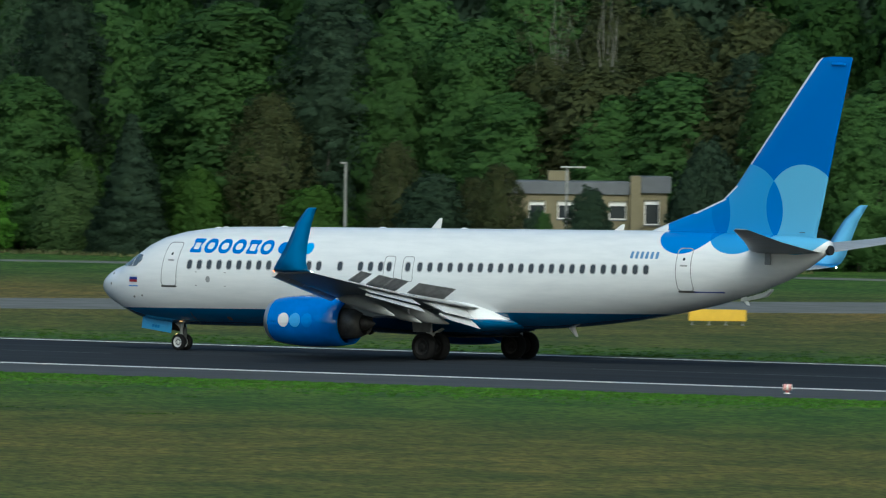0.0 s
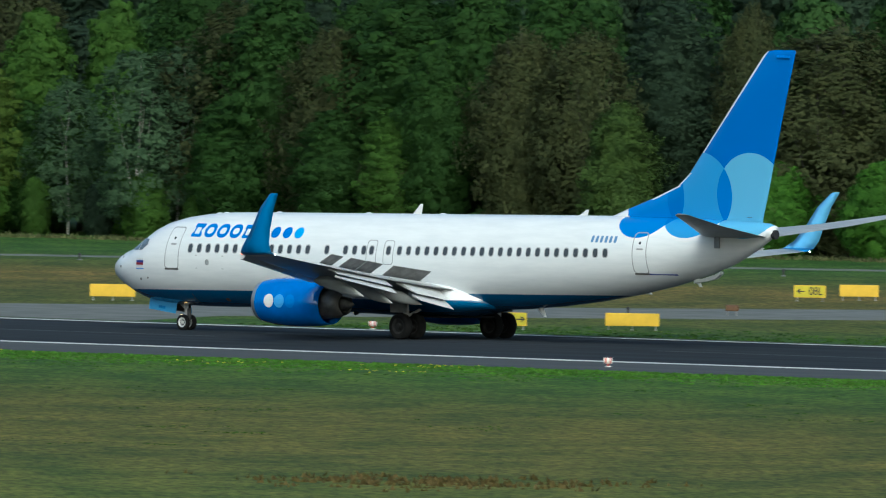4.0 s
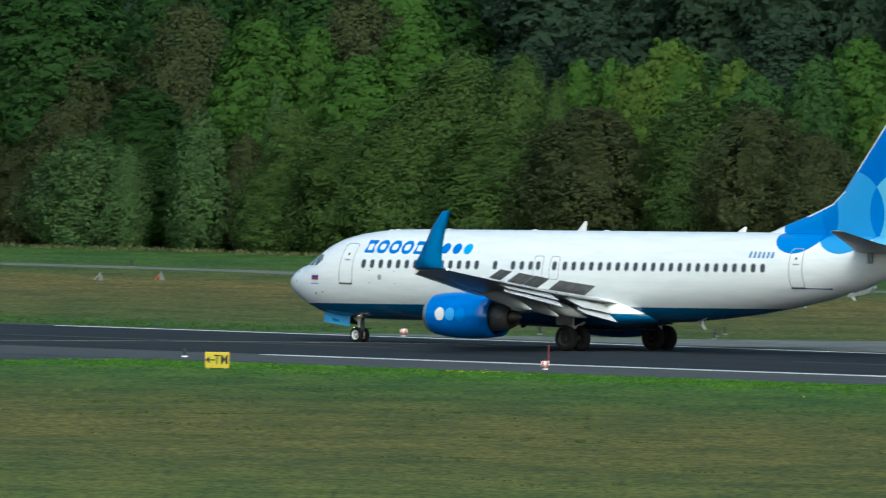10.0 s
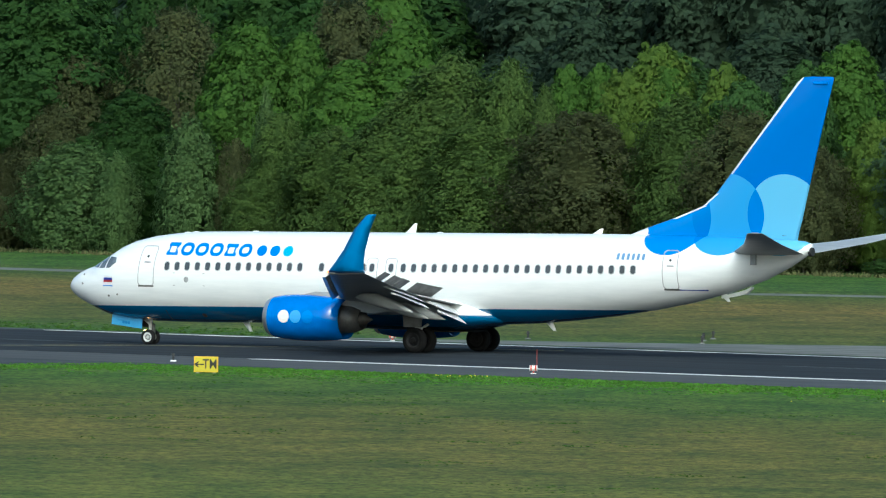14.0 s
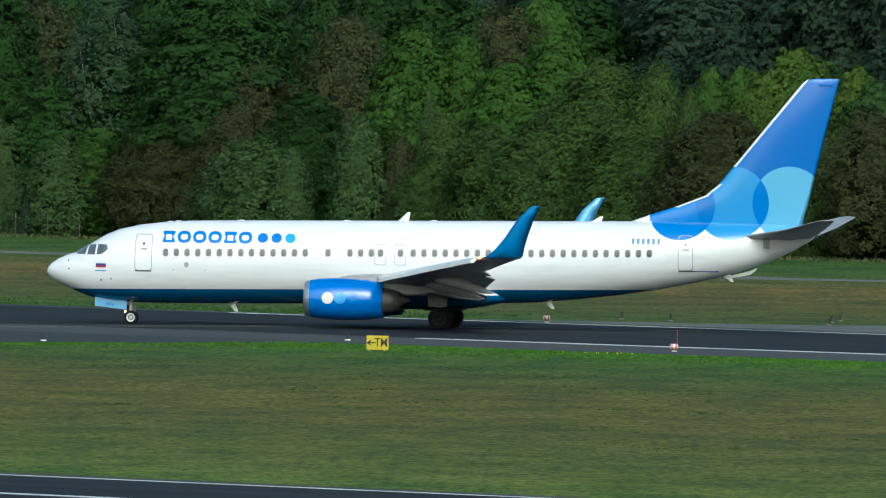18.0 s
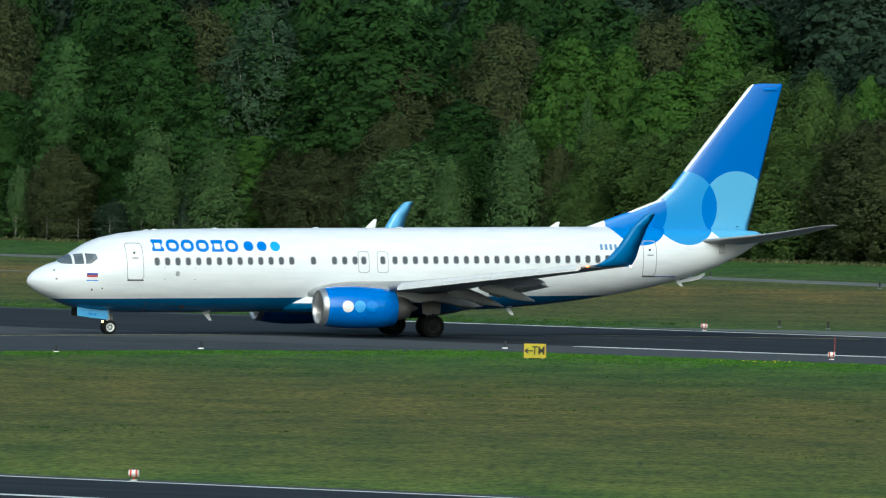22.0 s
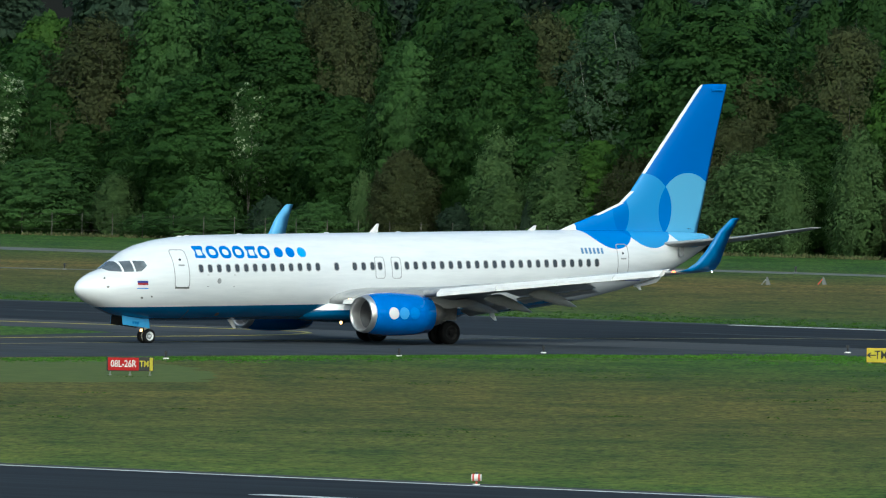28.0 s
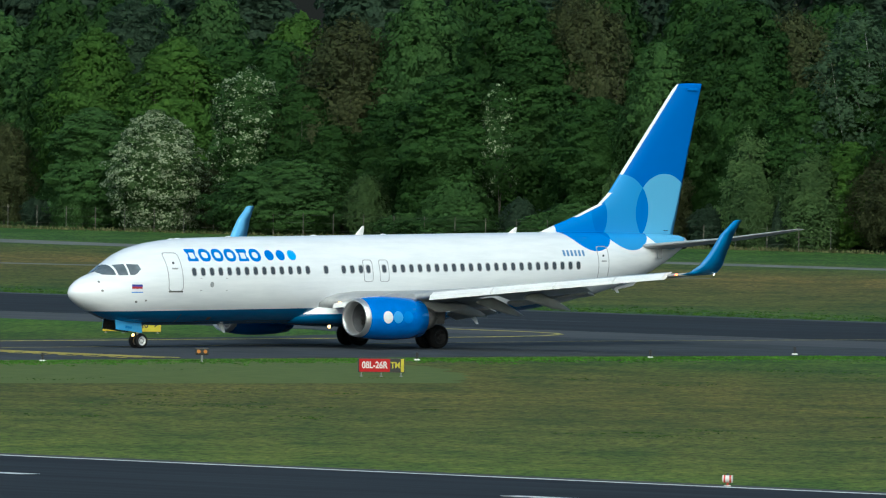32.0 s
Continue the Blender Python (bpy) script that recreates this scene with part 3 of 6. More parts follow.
def patch(x0, x1, z0, z1, off=0.012, side=1, nx=6, nz=6, shape=None):
    """A thin skin lying on the hull between x0..x1, z0..z1. shape(u, v): True where it exists."""
    bm = bmesh.new()
    g = {}
    for i in range(nx + 1):
        for j in range(nz + 1):
            x, z = x0 + (x1 - x0) * i / nx, z0 + (z1 - z0) * j / nz
            top, bot, w = hull_at(x)
            c, h = (top + bot) / 2, (top - bot) / 2
            y = hull_side(x, z)
            nrm = Vector((0, y / (w * w) + 1e-6, (z - c) / (h * h))).normalized()
            g[i, j] = bm.verts.new((x, side * (y + off * nrm.y), z + off * nrm.z))
    for i in range(nx):
        for j in range(nz):
            bm.faces.new((g[i, j], g[i + 1, j], g[i + 1, j + 1], g[i, j + 1]))
    bmesh.ops.recalc_face_normals(bm, faces=bm.faces)
    return bm


def hull_point(x, z, off, side):
    top, bot, w = hull_at(x)
    c, h = (top + bot) / 2, (top - bot) / 2
    y = hull_side(x, z)
    nrm = Vector((0, y / (w * w) + 1e-6, (z - c) / (h * h))).normalized()
    return (x, side * (y + off * nrm.y), z + off * nrm.z)


def rounded(cx, cz, w, h, r, n=5, slant=0.0):
    pts = []
    cuts = 1 if h < 0.75 else 8
    for qx, qz, a0 in ((1, 1, 0), (-1, 1, 90), (-1, -1, 180), (1, -1, 270)):
        for i in range(n + 1):
            a = radians(a0 + 90 * i / n)
            px, pz = qx * (w / 2 - r) + r * math.cos(a), qz * (h / 2 - r) + r * math.sin(a)
            pts.append((cx + px + slant * pz, cz + pz))
        if qx * qz < 0 and cuts > 1:  # points down the upright sides
            zs = h / 2 - r
            for i in range(1, cuts):
                z = (zs - 2 * zs * i / cuts) * (1 if qx < 0 else -1)
                pts.append((cx + qx * w / 2 + slant * z, cz + z))
    return pts


def densify(pts, n=4):
    return [(a[0] + (b[0] - a[0]) * i / n, a[1] + (b[1] - a[1]) * i / n) for a, b in zip(pts, pts[1:] + pts[:1]) for i in range(n)]


def decal(pts, side=1, off=0.010, thick=0.008):
    """A thin plate with this (x, z) outline, laid on the hull in slices so that it follows the curve."""
    bm = bmesh.new()
    cx, cz = sum(p[0] for p in pts) / len(pts), sum(p[1] for p in pts) / len(pts)
    rows = []
    for s in (1.0, 0.8, 0.6, 0.4, 0.2):
        rows.append([bm.verts.new(hull_point(cx + (x - cx) * s, cz + (z - cz) * s, off + thick, side)) for x, z in pts])
    base = [bm.verts.new(hull_point(x, z, off - 0.03, side)) for x, z in pts]
    rows.insert(0, base)
    mid = bm.verts.new(hull_point(cx, cz, off + thick, side))
    n = len(pts)
    for a, b in zip(rows, rows[1:]):
        for i in range(n):
            bm.faces.new((a[i], a[(i + 1) % n], b[(i + 1) % n], b[i]))
    for i in range(n):
        bm.faces.new((rows[-1][i], rows[-1][(i + 1) % n], mid))
    bmesh.ops.recalc_face_normals(bm, faces=bm.faces)
    return bm


def band(outer, inner, side=1, off=0.010):
    """A closed ring between two outlines with as many points."""
    bm = bmesh.new()
    o = [bm.verts.new(hull_point(x, z, off, side)) for x, z in outer]
    i_ = [bm.verts.new(hull_point(x, z, off, side)) for x, z in inner]
    o2 = [bm.verts.new(hull_point(x, z, -0.02, side)) for x, z in outer]
    i2 = [bm.verts.new(hull_point(x, z, -0.02, side)) for x, z in inner]
    n = len(o)
    for k in range(n):
        j = (k + 1) % n
        bm.faces.new((o[k], o[j], i_[j], i_[k]))
        bm.faces.new((o[k], o2[k], o2[j], o[j]))
        bm.faces.new((i_[k], i_[j], i2[j], i2[k]))
    bmesh.ops.recalc_face_normals(bm, faces=bm.faces)
    return bm


# cabin windows: one row, with a wider gap ahead of the wing
WIN_Z = 3.82
WINDOWS = [-1.86 - 0.53 * i for i in range(14)] + [-9.87] + [-10.95 - 0.53 * i for i in range(3)] + [-12.46, -13.44] + [-14.07 - 0.527 * i for i in range(23)]
for side in (1, -1):
    first = None
    for x in WINDOWS:
        if x < -26.0:
            continue
        surround = part("window_frame", band(rounded(x, WIN_Z + sit(x), 0.31, 0.43, 0.13, 4), rounded(x, WIN_Z + sit(x), 0.235, 0.35, 0.10, 4), side, 0.007), M_REVEAL, airliner)
        part("pane", decal(rounded(x, WIN_Z + sit(x), 0.235, 0.355, 0.10, 4), side, 0.0, 0.003), M_PANE, surround)


def hull_door(x, z, w, h, side, name="door", handle=True):
    outer = rounded(x, z, w, h, 0.16, 5)
    inner = rounded(x, z, w - 0.07, h - 0.07, 0.14, 5)
    d = part(name, band(outer, inner, side, 0.008), M_SEAM, airliner, "white hull door outlined by its grey seam")
    part("sill", decal(rounded(x, z - h / 2 - 0.01, w * 0.96, 0.07, 0.03, 3), side, 0.006, 0.012), M_HOT, d)
    if handle:
        part("handle", decal(rounded(x - 0.02, z + 0.16, 0.34, 0.07, 0.03, 3), side, 0.004, 0.01), M_SEAM, d)
        part("peephole", decal(rounded(x, z + 0.42, 0.12, 0.12, 0.06, 4), side, 0.004, 0.006), M_PANE, d)
    return d


for side in (1, -1):
    hull_door(-0.76, 3.58, 0.86, 1.80, side)
    hull_door(-27.42, 3.92, 0.74, 1.74, side, "rear_door")
    for x in (-12.46, -13.44):
        part("overwing_exit", band(rounded(x, 3.64, 0.58, 1.04, 0.14, 5), rounded(x, 3.64, 0.52, 0.98, 0.12, 5), side, 0.008), M_SEAM, airliner)

# cockpit glazing
COCKPIT_XZ = [[(2.66, 3.44), (2.70, 3.53), (2.22, 3.86), (2.12, 3.87), (2.20, 3.42)], [(2.10, 3.42), (2.02, 3.87), (1.66, 3.92), (1.70, 3.43)], [(1.60, 3.43), (1.56, 3.92), (1.10, 3.91), (1.04, 3.70), (1.34, 3.46)]]
for side in (1, -1):
    for pts in COCKPIT_XZ:
        part("cockpit_window", decal(densify(pts, 5), side, 0.022, 0.006), M_WINDSHIELD, airliner, "dark cockpit pane")
# small flag and lettering bars
for side in (1, -1):
    for i, mt in enumerate((M_WHITE, M_NAVY, M_RED)):
        part("flag_stripe", decal([(1.62, 3.10 - 0.1 * i), (1.10, 3.10 - 0.1 * i), (1.10, 3.00 - 0.1 * i), (1.62, 3.00 - 0.1 * i)], side, 0.008, 0.004), mt, airliner)
    part("lettering_bar", decal([(1.64, 2.66), (1.08, 2.66), (1.08, 2.62), (1.64, 2.62)], side, 0.008, 0.004), M_LOGO, airliner)
    for i in range(6):
        x = -24.85 - 0.25 * i
        part("lettering_bar", decal(rounded(x, 4.46, 0.13, 0.28, 0.03, 2), side, 0.008, 0.004), M_MARK, airliner)
    part("lettering_bar", decal([(-27.7, 3.06), (-29.0, 3.06), (-29.0, 3.01), (-27.7, 3.01)], side, 0.008, 0.004), M_NAVY, airliner)
    # the brand's word as six plain blue shapes, then three discs
    zb = 4.36
    for i, (x, kind) in enumerate(((-1.98, "bar"), (-2.74, "ring"), (-3.50, "ring"), (-4.26, "ring"), (-5.02, "bar"), (-5.76, "ring"))):
        if kind == "ring":
            part("lettering_ring", band(rounded(x, zb, 0.66, 0.58, 0.27, 6), rounded(x, zb, 0.36, 0.28, 0.13, 6), side, 0.011), M_LOGO, airliner)
        else:
            part("lettering_block", band(rounded(x, zb, 0.60, 0.56, 0.05, 6), rounded(x, zb - 0.02, 0.30, 0.28, 0.03, 6), side, 0.011), M_LOGO, airliner)
    for x, mt in ((-6.62, M_DISC1), (-7.30, M_LOGO), (-7.98, M_DISC3)):
        part("logo_disc", decal(rounded(x, zb, 0.5, 0.46, 0.23, 8), side, 0.010, 0.004), mt, airliner)
    # probes and service panels
    for x, z, r in ((3.0, 2.70, 0.05), (3.05, 3.10, 0.04), (1.35, 2.2, 0.05), (0.85, 2.26, 0.04)):
        part("probe", decal(rounded(x, z, r * 2, r * 2, r, 3), side, 0.006, 0.03), M_DARKGREY, airliner)
    part("service_port", decal(rounded(-2.9, 3.0, 0.22, 0.26, 0.11, 5), side, 0.004, 0.006), M_SEAM, airliner)
    for x in (-2.2, -3.75):
        for z in (3.30, 2.75):
            part("corner_mark", decal([(x, z), (x - 0.1, z), (x - 0.1, z - 0.03), (x, z - 0.03)], side, 0.006, 0.004), M_SEAM, airliner)
    part("belly_seam", decal([(-1.50, 1.62), (-1.54, 1.62), (-1.54, 1.18), (-1.50, 1.18)], side, 0.006, 0.003), M_DARK, airliner)
    part("keel_port", decal(rounded(-3.4, 1.40, 0.22, 0.14, 0.06, 3), side, 0.004, 0.006), M_DARK, airliner)

# fairing between wing and hull
rings = []
for x, w, zt, zb_ in ((-8.7, 0.9, 1.70, 1.20), (-9.5, 1.6, 2.05, 1.06), (-10.7, 2.08, 2.38, 0.99), (-13, 2.3, 2.6, 0.95), (-15.6, 2.3, 2.58, 0.95), (-16.7, 2.14, 2.45, 1.02), (-17.5, 1.85, 2.2, 1.14), (-18.2, 1.3, 1.9, 1.30), (-18.6, 0.7, 1.7, 1.40)):
    c, h = (zt + zb_) / 2, (zt - zb_) / 2
    rings.append([(x, w * math.copysign(abs(math.sin(a)) ** 0.75, math.sin(a)), c + h * math.copysign(abs(math.cos(a)) ** 0.75, math.cos(a))) for a in [2 * math.pi * i / 40 for i in range(40)]])
smooth(part("wing_fairing", loft(rings), M_FAIRING, airliner, "smooth white and blue fairing under the wing root"))

# fin
fin_rows = []
for z, le, te, th in ((5.0, -24.0, -33.0, 0.03), (5.42, -24.6, -33.05, 0.036), (5.75, -25.5, -33.12, 0.042), (6.2, -26.85, -33.25, 0.05), (6.75, -28.25, -33.38, 0.065), (7.3, -28.90, -33.5, 0.075), (8.0, -29.46, -33.66, 0.08), (10, -31.07, -34.13, 0.085), (12.3, -32.93, -34.70, 0.085), (12.5, -33.18, -34.75, 0.05), (12.55, -33.6, -34.7, 0.02)):
    fin_rows.append([(x, y, z) for x, y in section(0, le, le - te, th)])
smooth(part("fin", loft(fin_rows), M_LIVERY, airliner, "swept blue fin with overlapping lighter discs"))
part("rudder_seam", box(-32.42, -32.46, -0.33, 0.33, 5.5, 5.52), M_DARK, airliner)
part("fin_light_housing", box(-33.75, -34.45, -0.13, 0.13, 12.20, 12.32, 0.03), M_LOGO, airliner)

# tailplanes
for side in (1, -1):
    rows = []
    for y, le, te, z in ((0.3, -29.9, -33.5, 4.72), (1.0, -30.4, -33.65, 4.80), (4.0, -32.5, -34.4, 5.18), (6.9, -34.25, -35.1, 5.66), (7.15, -34.55, -35.12, 5.71)):
        rows.append([(x, side * y, z + h) for x, h in section(0, le, le - te, 0.085)])
    smooth(part("tailplane", loft(rows), M_GREY, airliner, "swept grey tailplane"))
    part("tailplane_pivot", box(-31.2, -31.5, side * 0.95, side * 1.02, 4.2, 4.75, 0.02), M_SEAM, airliner)

# antennas on the crown
for x, h in ((-13.35, 0.42), (-22.85, 0.24)):
    bm = loft([[(x - a, b, hull_at(x)[0] - 0.05) for a, b in ((-0.25, 0), (0, 0.04), (0.3, 0), (0, -0.04))], [(x - 0.28 - a, b, hull_at(x)[0] + h) for a, b in ((-0.05, 0), (0, 0.02), (0.1, 0), (0, -0.02))]])
    part("antenna", bm, M_WHITE, airliner, "white blade antenna")
for x in (-1.9, -5.4, -10.6, -2.3, -14.9):
    bm = bmesh.new()
    bmesh.ops.create_uvsphere(bm, u_segments=10, v_segments=6, radius=0.1, matrix=Matrix.LocRotScale((x, 0, hull_at(x)[0] - 0.04), None, (2.2, 1, 0.8)))
    part("crown_bump", bm, M_WHITE, airliner)
for x, h in ((-4.9, 0.4), (-20.5, 0.35), (-29.3, 0.3)):
    z = hull_at(x)[1]
    part("belly_antenna", loft([[(x - a, b, z + 0.08) for a, b in ((-0.2, 0), (0, 0.03), (0.2, 0), (0, -0.03))], [(x - 0.3 - a, b, z - h) for a, b in ((-0.06, 0), (0, 0.02), (0.1, 0), (0, -0.02))]]), M_WHITE, airliner)
part("tail_skid", loft([[(x, y, z + dz) for y, dz in ((-0.12, 0.1), (0.12, 0.1), (0.1, -h), (-0.1, -h))] for x, z, h in ((-29.3, 2.68, 0.0), (-29.9, 2.82, 0.05), (-30.5, 2.98, 0.09), (-30.8, 3.12, 0.0))]), M_PALE, airliner)

# wings
def wing_z(y):
    return 2.16 + (abs(y) - 1.9) * 0.108


WING = [(0.8, -9.0, -17.1, 0.13), (1.9, -9.9, -17.1, 0.13), (3.3, -11.2, -17.1, 0.125), (4.9, -12.55, -17.15, 0.12), (5.75, -13.0, -17.2, 0.118), (9.0, -14.7, -18.15, 0.11), (13.0, -16.8, -19.35, 0.105), (16.27, -18.55, -20.45, 0.10), (16.82, -18.85, -20.65, 0.09)]


def wing_at(y):
    y = abs(y)
    for a, b in zip(WING, WING[1:]):
        if a[0] <= y <= b[0]:
            s = (y - a[0]) / (b[0] - a[0])
            return a[1] + s * (b[1] - a[1]), a[2] + s * (b[2] - a[2])
    return WING[-1][1:3]


def panel(y0, y1, x0f, x1f, z_off, thick, droop, side, back=0.0, drop=0.0):
    """A slab between two span stations; x0f..x1f are its front and rear edges behind the trailing-edge line, tilted down by droop degrees."""
    rows = []
    for y in (y0, y1):
        le, te = wing_at(y)
        c, s = math.cos(radians(droop)), math.sin(radians(droop))
        z = wing_z(y) + z_off - drop
        ln = x1f - x0f
        xf = te - x0f - back
        rows.append([(xf, side * y, z + thick), (xf - ln * 0.3 * c - thick * s, side * y, z - ln * 0.3 * s + thick * 1.2 * c), (xf - ln * c, side * y, z - ln * s), (xf - ln * 0.3 * c, side * y, z - ln * 0.3 * s - thick * 0.8), (xf + 0.1, side * y, z - thick * 0.6)])
    return loft(rows)


SPOILERS = []
for side in (1, -1):
    rows = []
    for y, le, te, th in WING:
        cut = 0.80 if 1.9 < y < 13.5 else 0.86
        rows.append([(x, side * y, wing_z(y) + h) for x, h in section(0, le, le - te, th, 0.012)])
    smooth(part("wing", loft(rows), M_GREY, airliner, "swept grey wing"))
    # slats, pulled forward and down
    for y0, y1 in ((5.9, 8.6), (8.65, 11.4), (11.45, 14.0), (14.05, 16.2)):
        rows = []
        for y in (y0, y1):
            le, te = wing_at(y)
            z = wing_z(y)
            k = 0.55 - 0.012 * y
            rows.append([(le + 0.30, side * y, z - 0.20 * k / 0.4), (le + 0.26, side * y, z - 0.04), (le + 0.05, side * y, z + 0.13), (le - k, side * y, z + 0.19), (le - 0.15, side * y, z + 0.02), (le + 0.14, side * y, z - 0.18)])
        part("slat", loft(rows), M_WHITE, airliner, "pale slat lowered along the leading edge")
    part("krueger_flap", loft([[(wing_at(y)[0] + 0.38, side * y, wing_z(y) - 0.30), (wing_at(y)[0] + 0.30, side * y, wing_z(y) - 0.1), (wing_at(y)[0] - 0.05, side * y, wing_z(y) - 0.02), (wing_at(y)[0] + 0.05, side * y, wing_z(y) - 0.2)] for y in (2.3, 3.7)]), M_PALE, airliner)
    # flaps in two spans, each of two slotted panels
    for (y0, xm0, zm0, xe0, ze0), (y1, xm1, zm1, xe1, ze1) in (((2.2, -17.30, 1.69, -17.60, 1.31), (4.75, -17.75, 2.02, -18.02, 1.72)), ((6.1, -17.68, 2.31, -17.92, 2.02), (10.65, -18.75, 2.87, -18.97, 2.66))):
        fore, aft = [], []
        for y, xm, zm, xe, ze in ((y0, xm0, zm0, xe0, ze0), (y1, xm1, zm1, xe1, ze1)):
            xl, zl = wing_at(y)[1] + 1.0, wing_z(y) + 0.235 - 0.004 * y
            xh, zh = xl * 0.5 + xm * 0.5, zl * 0.5 + zm * 0.5 + 0.07
            fore.append([(xl, side * y, zl), (xh, side * y, zh), (xm, side * y, zm), (xh, side * y, zh - 0.13), (xl + 0.05, side * y, zl - 0.12)])
            xa, za = xm + 0.22, zm - 0.02
            xh, zh = xa * 0.5 + xe * 0.5, za * 0.5 + ze * 0.5 + 0.02
            aft.append([(xa, side * y, za), (xh, side * y, zh), (xe, side * y, ze), (xh, side * y, zh - 0.08), (xa + 0.05, side * y, za - 0.10)])
        part("flap", loft(fore), M_PALE, airliner, "pale grey flap lowered behind the wing")
        part("flap", loft(aft), M_PALE, airliner, "pale grey flap lowered behind the wing")
    # flap track fairings
    for y, xe, ze in ((4.36, -17.70, 1.55), (6.54, -18.05, 1.62), (9.11, -18.75, 1.94)):
        ln = 2.9
        rows = []
        for s, r in ((0, 0.03), (0.12, 0.14), (0.35, 0.21), (0.6, 0.19), (0.85, 0.10), (1.0, 0.015)):
            x = xe + ln * (1 - s)
            z = ze + (wing_z(y) - 0.40 - ze) * min(1, (1 - s) / 0.72)
            rows.append([(x, side * y + 0.75 * r * math.sin(2 * math.pi * i / 14), z + 1.35 * r * math.cos(2 * math.pi * i / 14)) for i in range(14)])
        smooth(part("flap_track_fairing", loft(rows), M_GREY, airliner, "grey canoe-shaped flap track fairing"))
    # spoilers: hinged panels on the upper side
    for y0, y1, dx, ln in ((2.5, 4.9, 1.2, 0.72), (5.8, 7.22, 1.15, 0.7), (7.27, 8.7, 1.15, 0.68), (9.4, 10.5, 1.12, 0.66)):
        ym = (y0 + y1) / 2
        le, te = wing_at(ym)
        hx, hz = te + dx, wing_z(ym) + 0.27 - 0.004 * ym
        half = (y1 - y0) / 2
        sweep = math.degrees(math.atan2(wing_at(y0)[1] - wing_at(y1)[1], y1 - y0))
        hinge = pose(hx, side * ym, hz, side * 6.2, 0, side * sweep)
        rows = [[(0, u, 0), (0, u, 0.035), (-ln, u, -0.035), (-ln, u, -0.06)] for u in (-half, half)]
        sp = part("spoiler", loft(rows), M_DARKGREY, airliner, "dark grey spoiler panel hinged on the wing", at=hinge)
        SPOILERS.append((sp, hinge))
    # winglet
    rows = []
    for y, z, le, te in ((16.77, wing_z(16.77), -18.82, -20.72), (17.12, wing_z(17.0) + 0.10, -19.12, -20.85), (17.35, wing_z(17) + 0.42, -19.52, -20.95), (17.47, wing_z(17) + 1.0, -20.02, -21.10), (17.60, wing_z(17) + 1.9, -20.62, -21.42), (17.72, 6.28, -21.25, -21.75), (17.73, 6.34, -21.4, -21.78)):
        ch = le - te
        t = 0.045
        rows.append([(le, side * y, z), (le - ch * 0.3, side * y - t, z + (0.05 if y < 17.17 else 0)), (te, side * y, z), (le - ch * 0.3, side * y + t, z - (0.05 if y < 17.17 else 0))])
    w = smooth(part("winglet", loft(rows), M_TIP, airliner, "upswept blue winglet"))
    w.data.materials.append(M_TIPIN)
    for f in w.data.polygons:
        if f.normal.y * side < -0.05:
            f.material_index = 1
    bm = bmesh.new()
    bmesh.ops.create_uvsphere(bm, u_segments=12, v_segments=8, radius=0.055, matrix=Matrix.LocRotScale((-18.75, side * 16.62, wing_z(16.6) + 0.02), None, (1.6, 1, 0.8)))
    part("wingtip_lamp", bm, M_AMBER, airliner, "red lit wingtip lamp")
    bm = bmesh.new()
    bmesh.ops.create_uvsphere(bm, u_segments=12, v_segments=8, radius=0.035, matrix=Matrix.Translation((-20.85, side * 16.87, wing_z(16.87))))
    part("wingtip_tail_lamp", bm, M_WLAMP, airliner, "white lit lamp at the wingtip's rear")

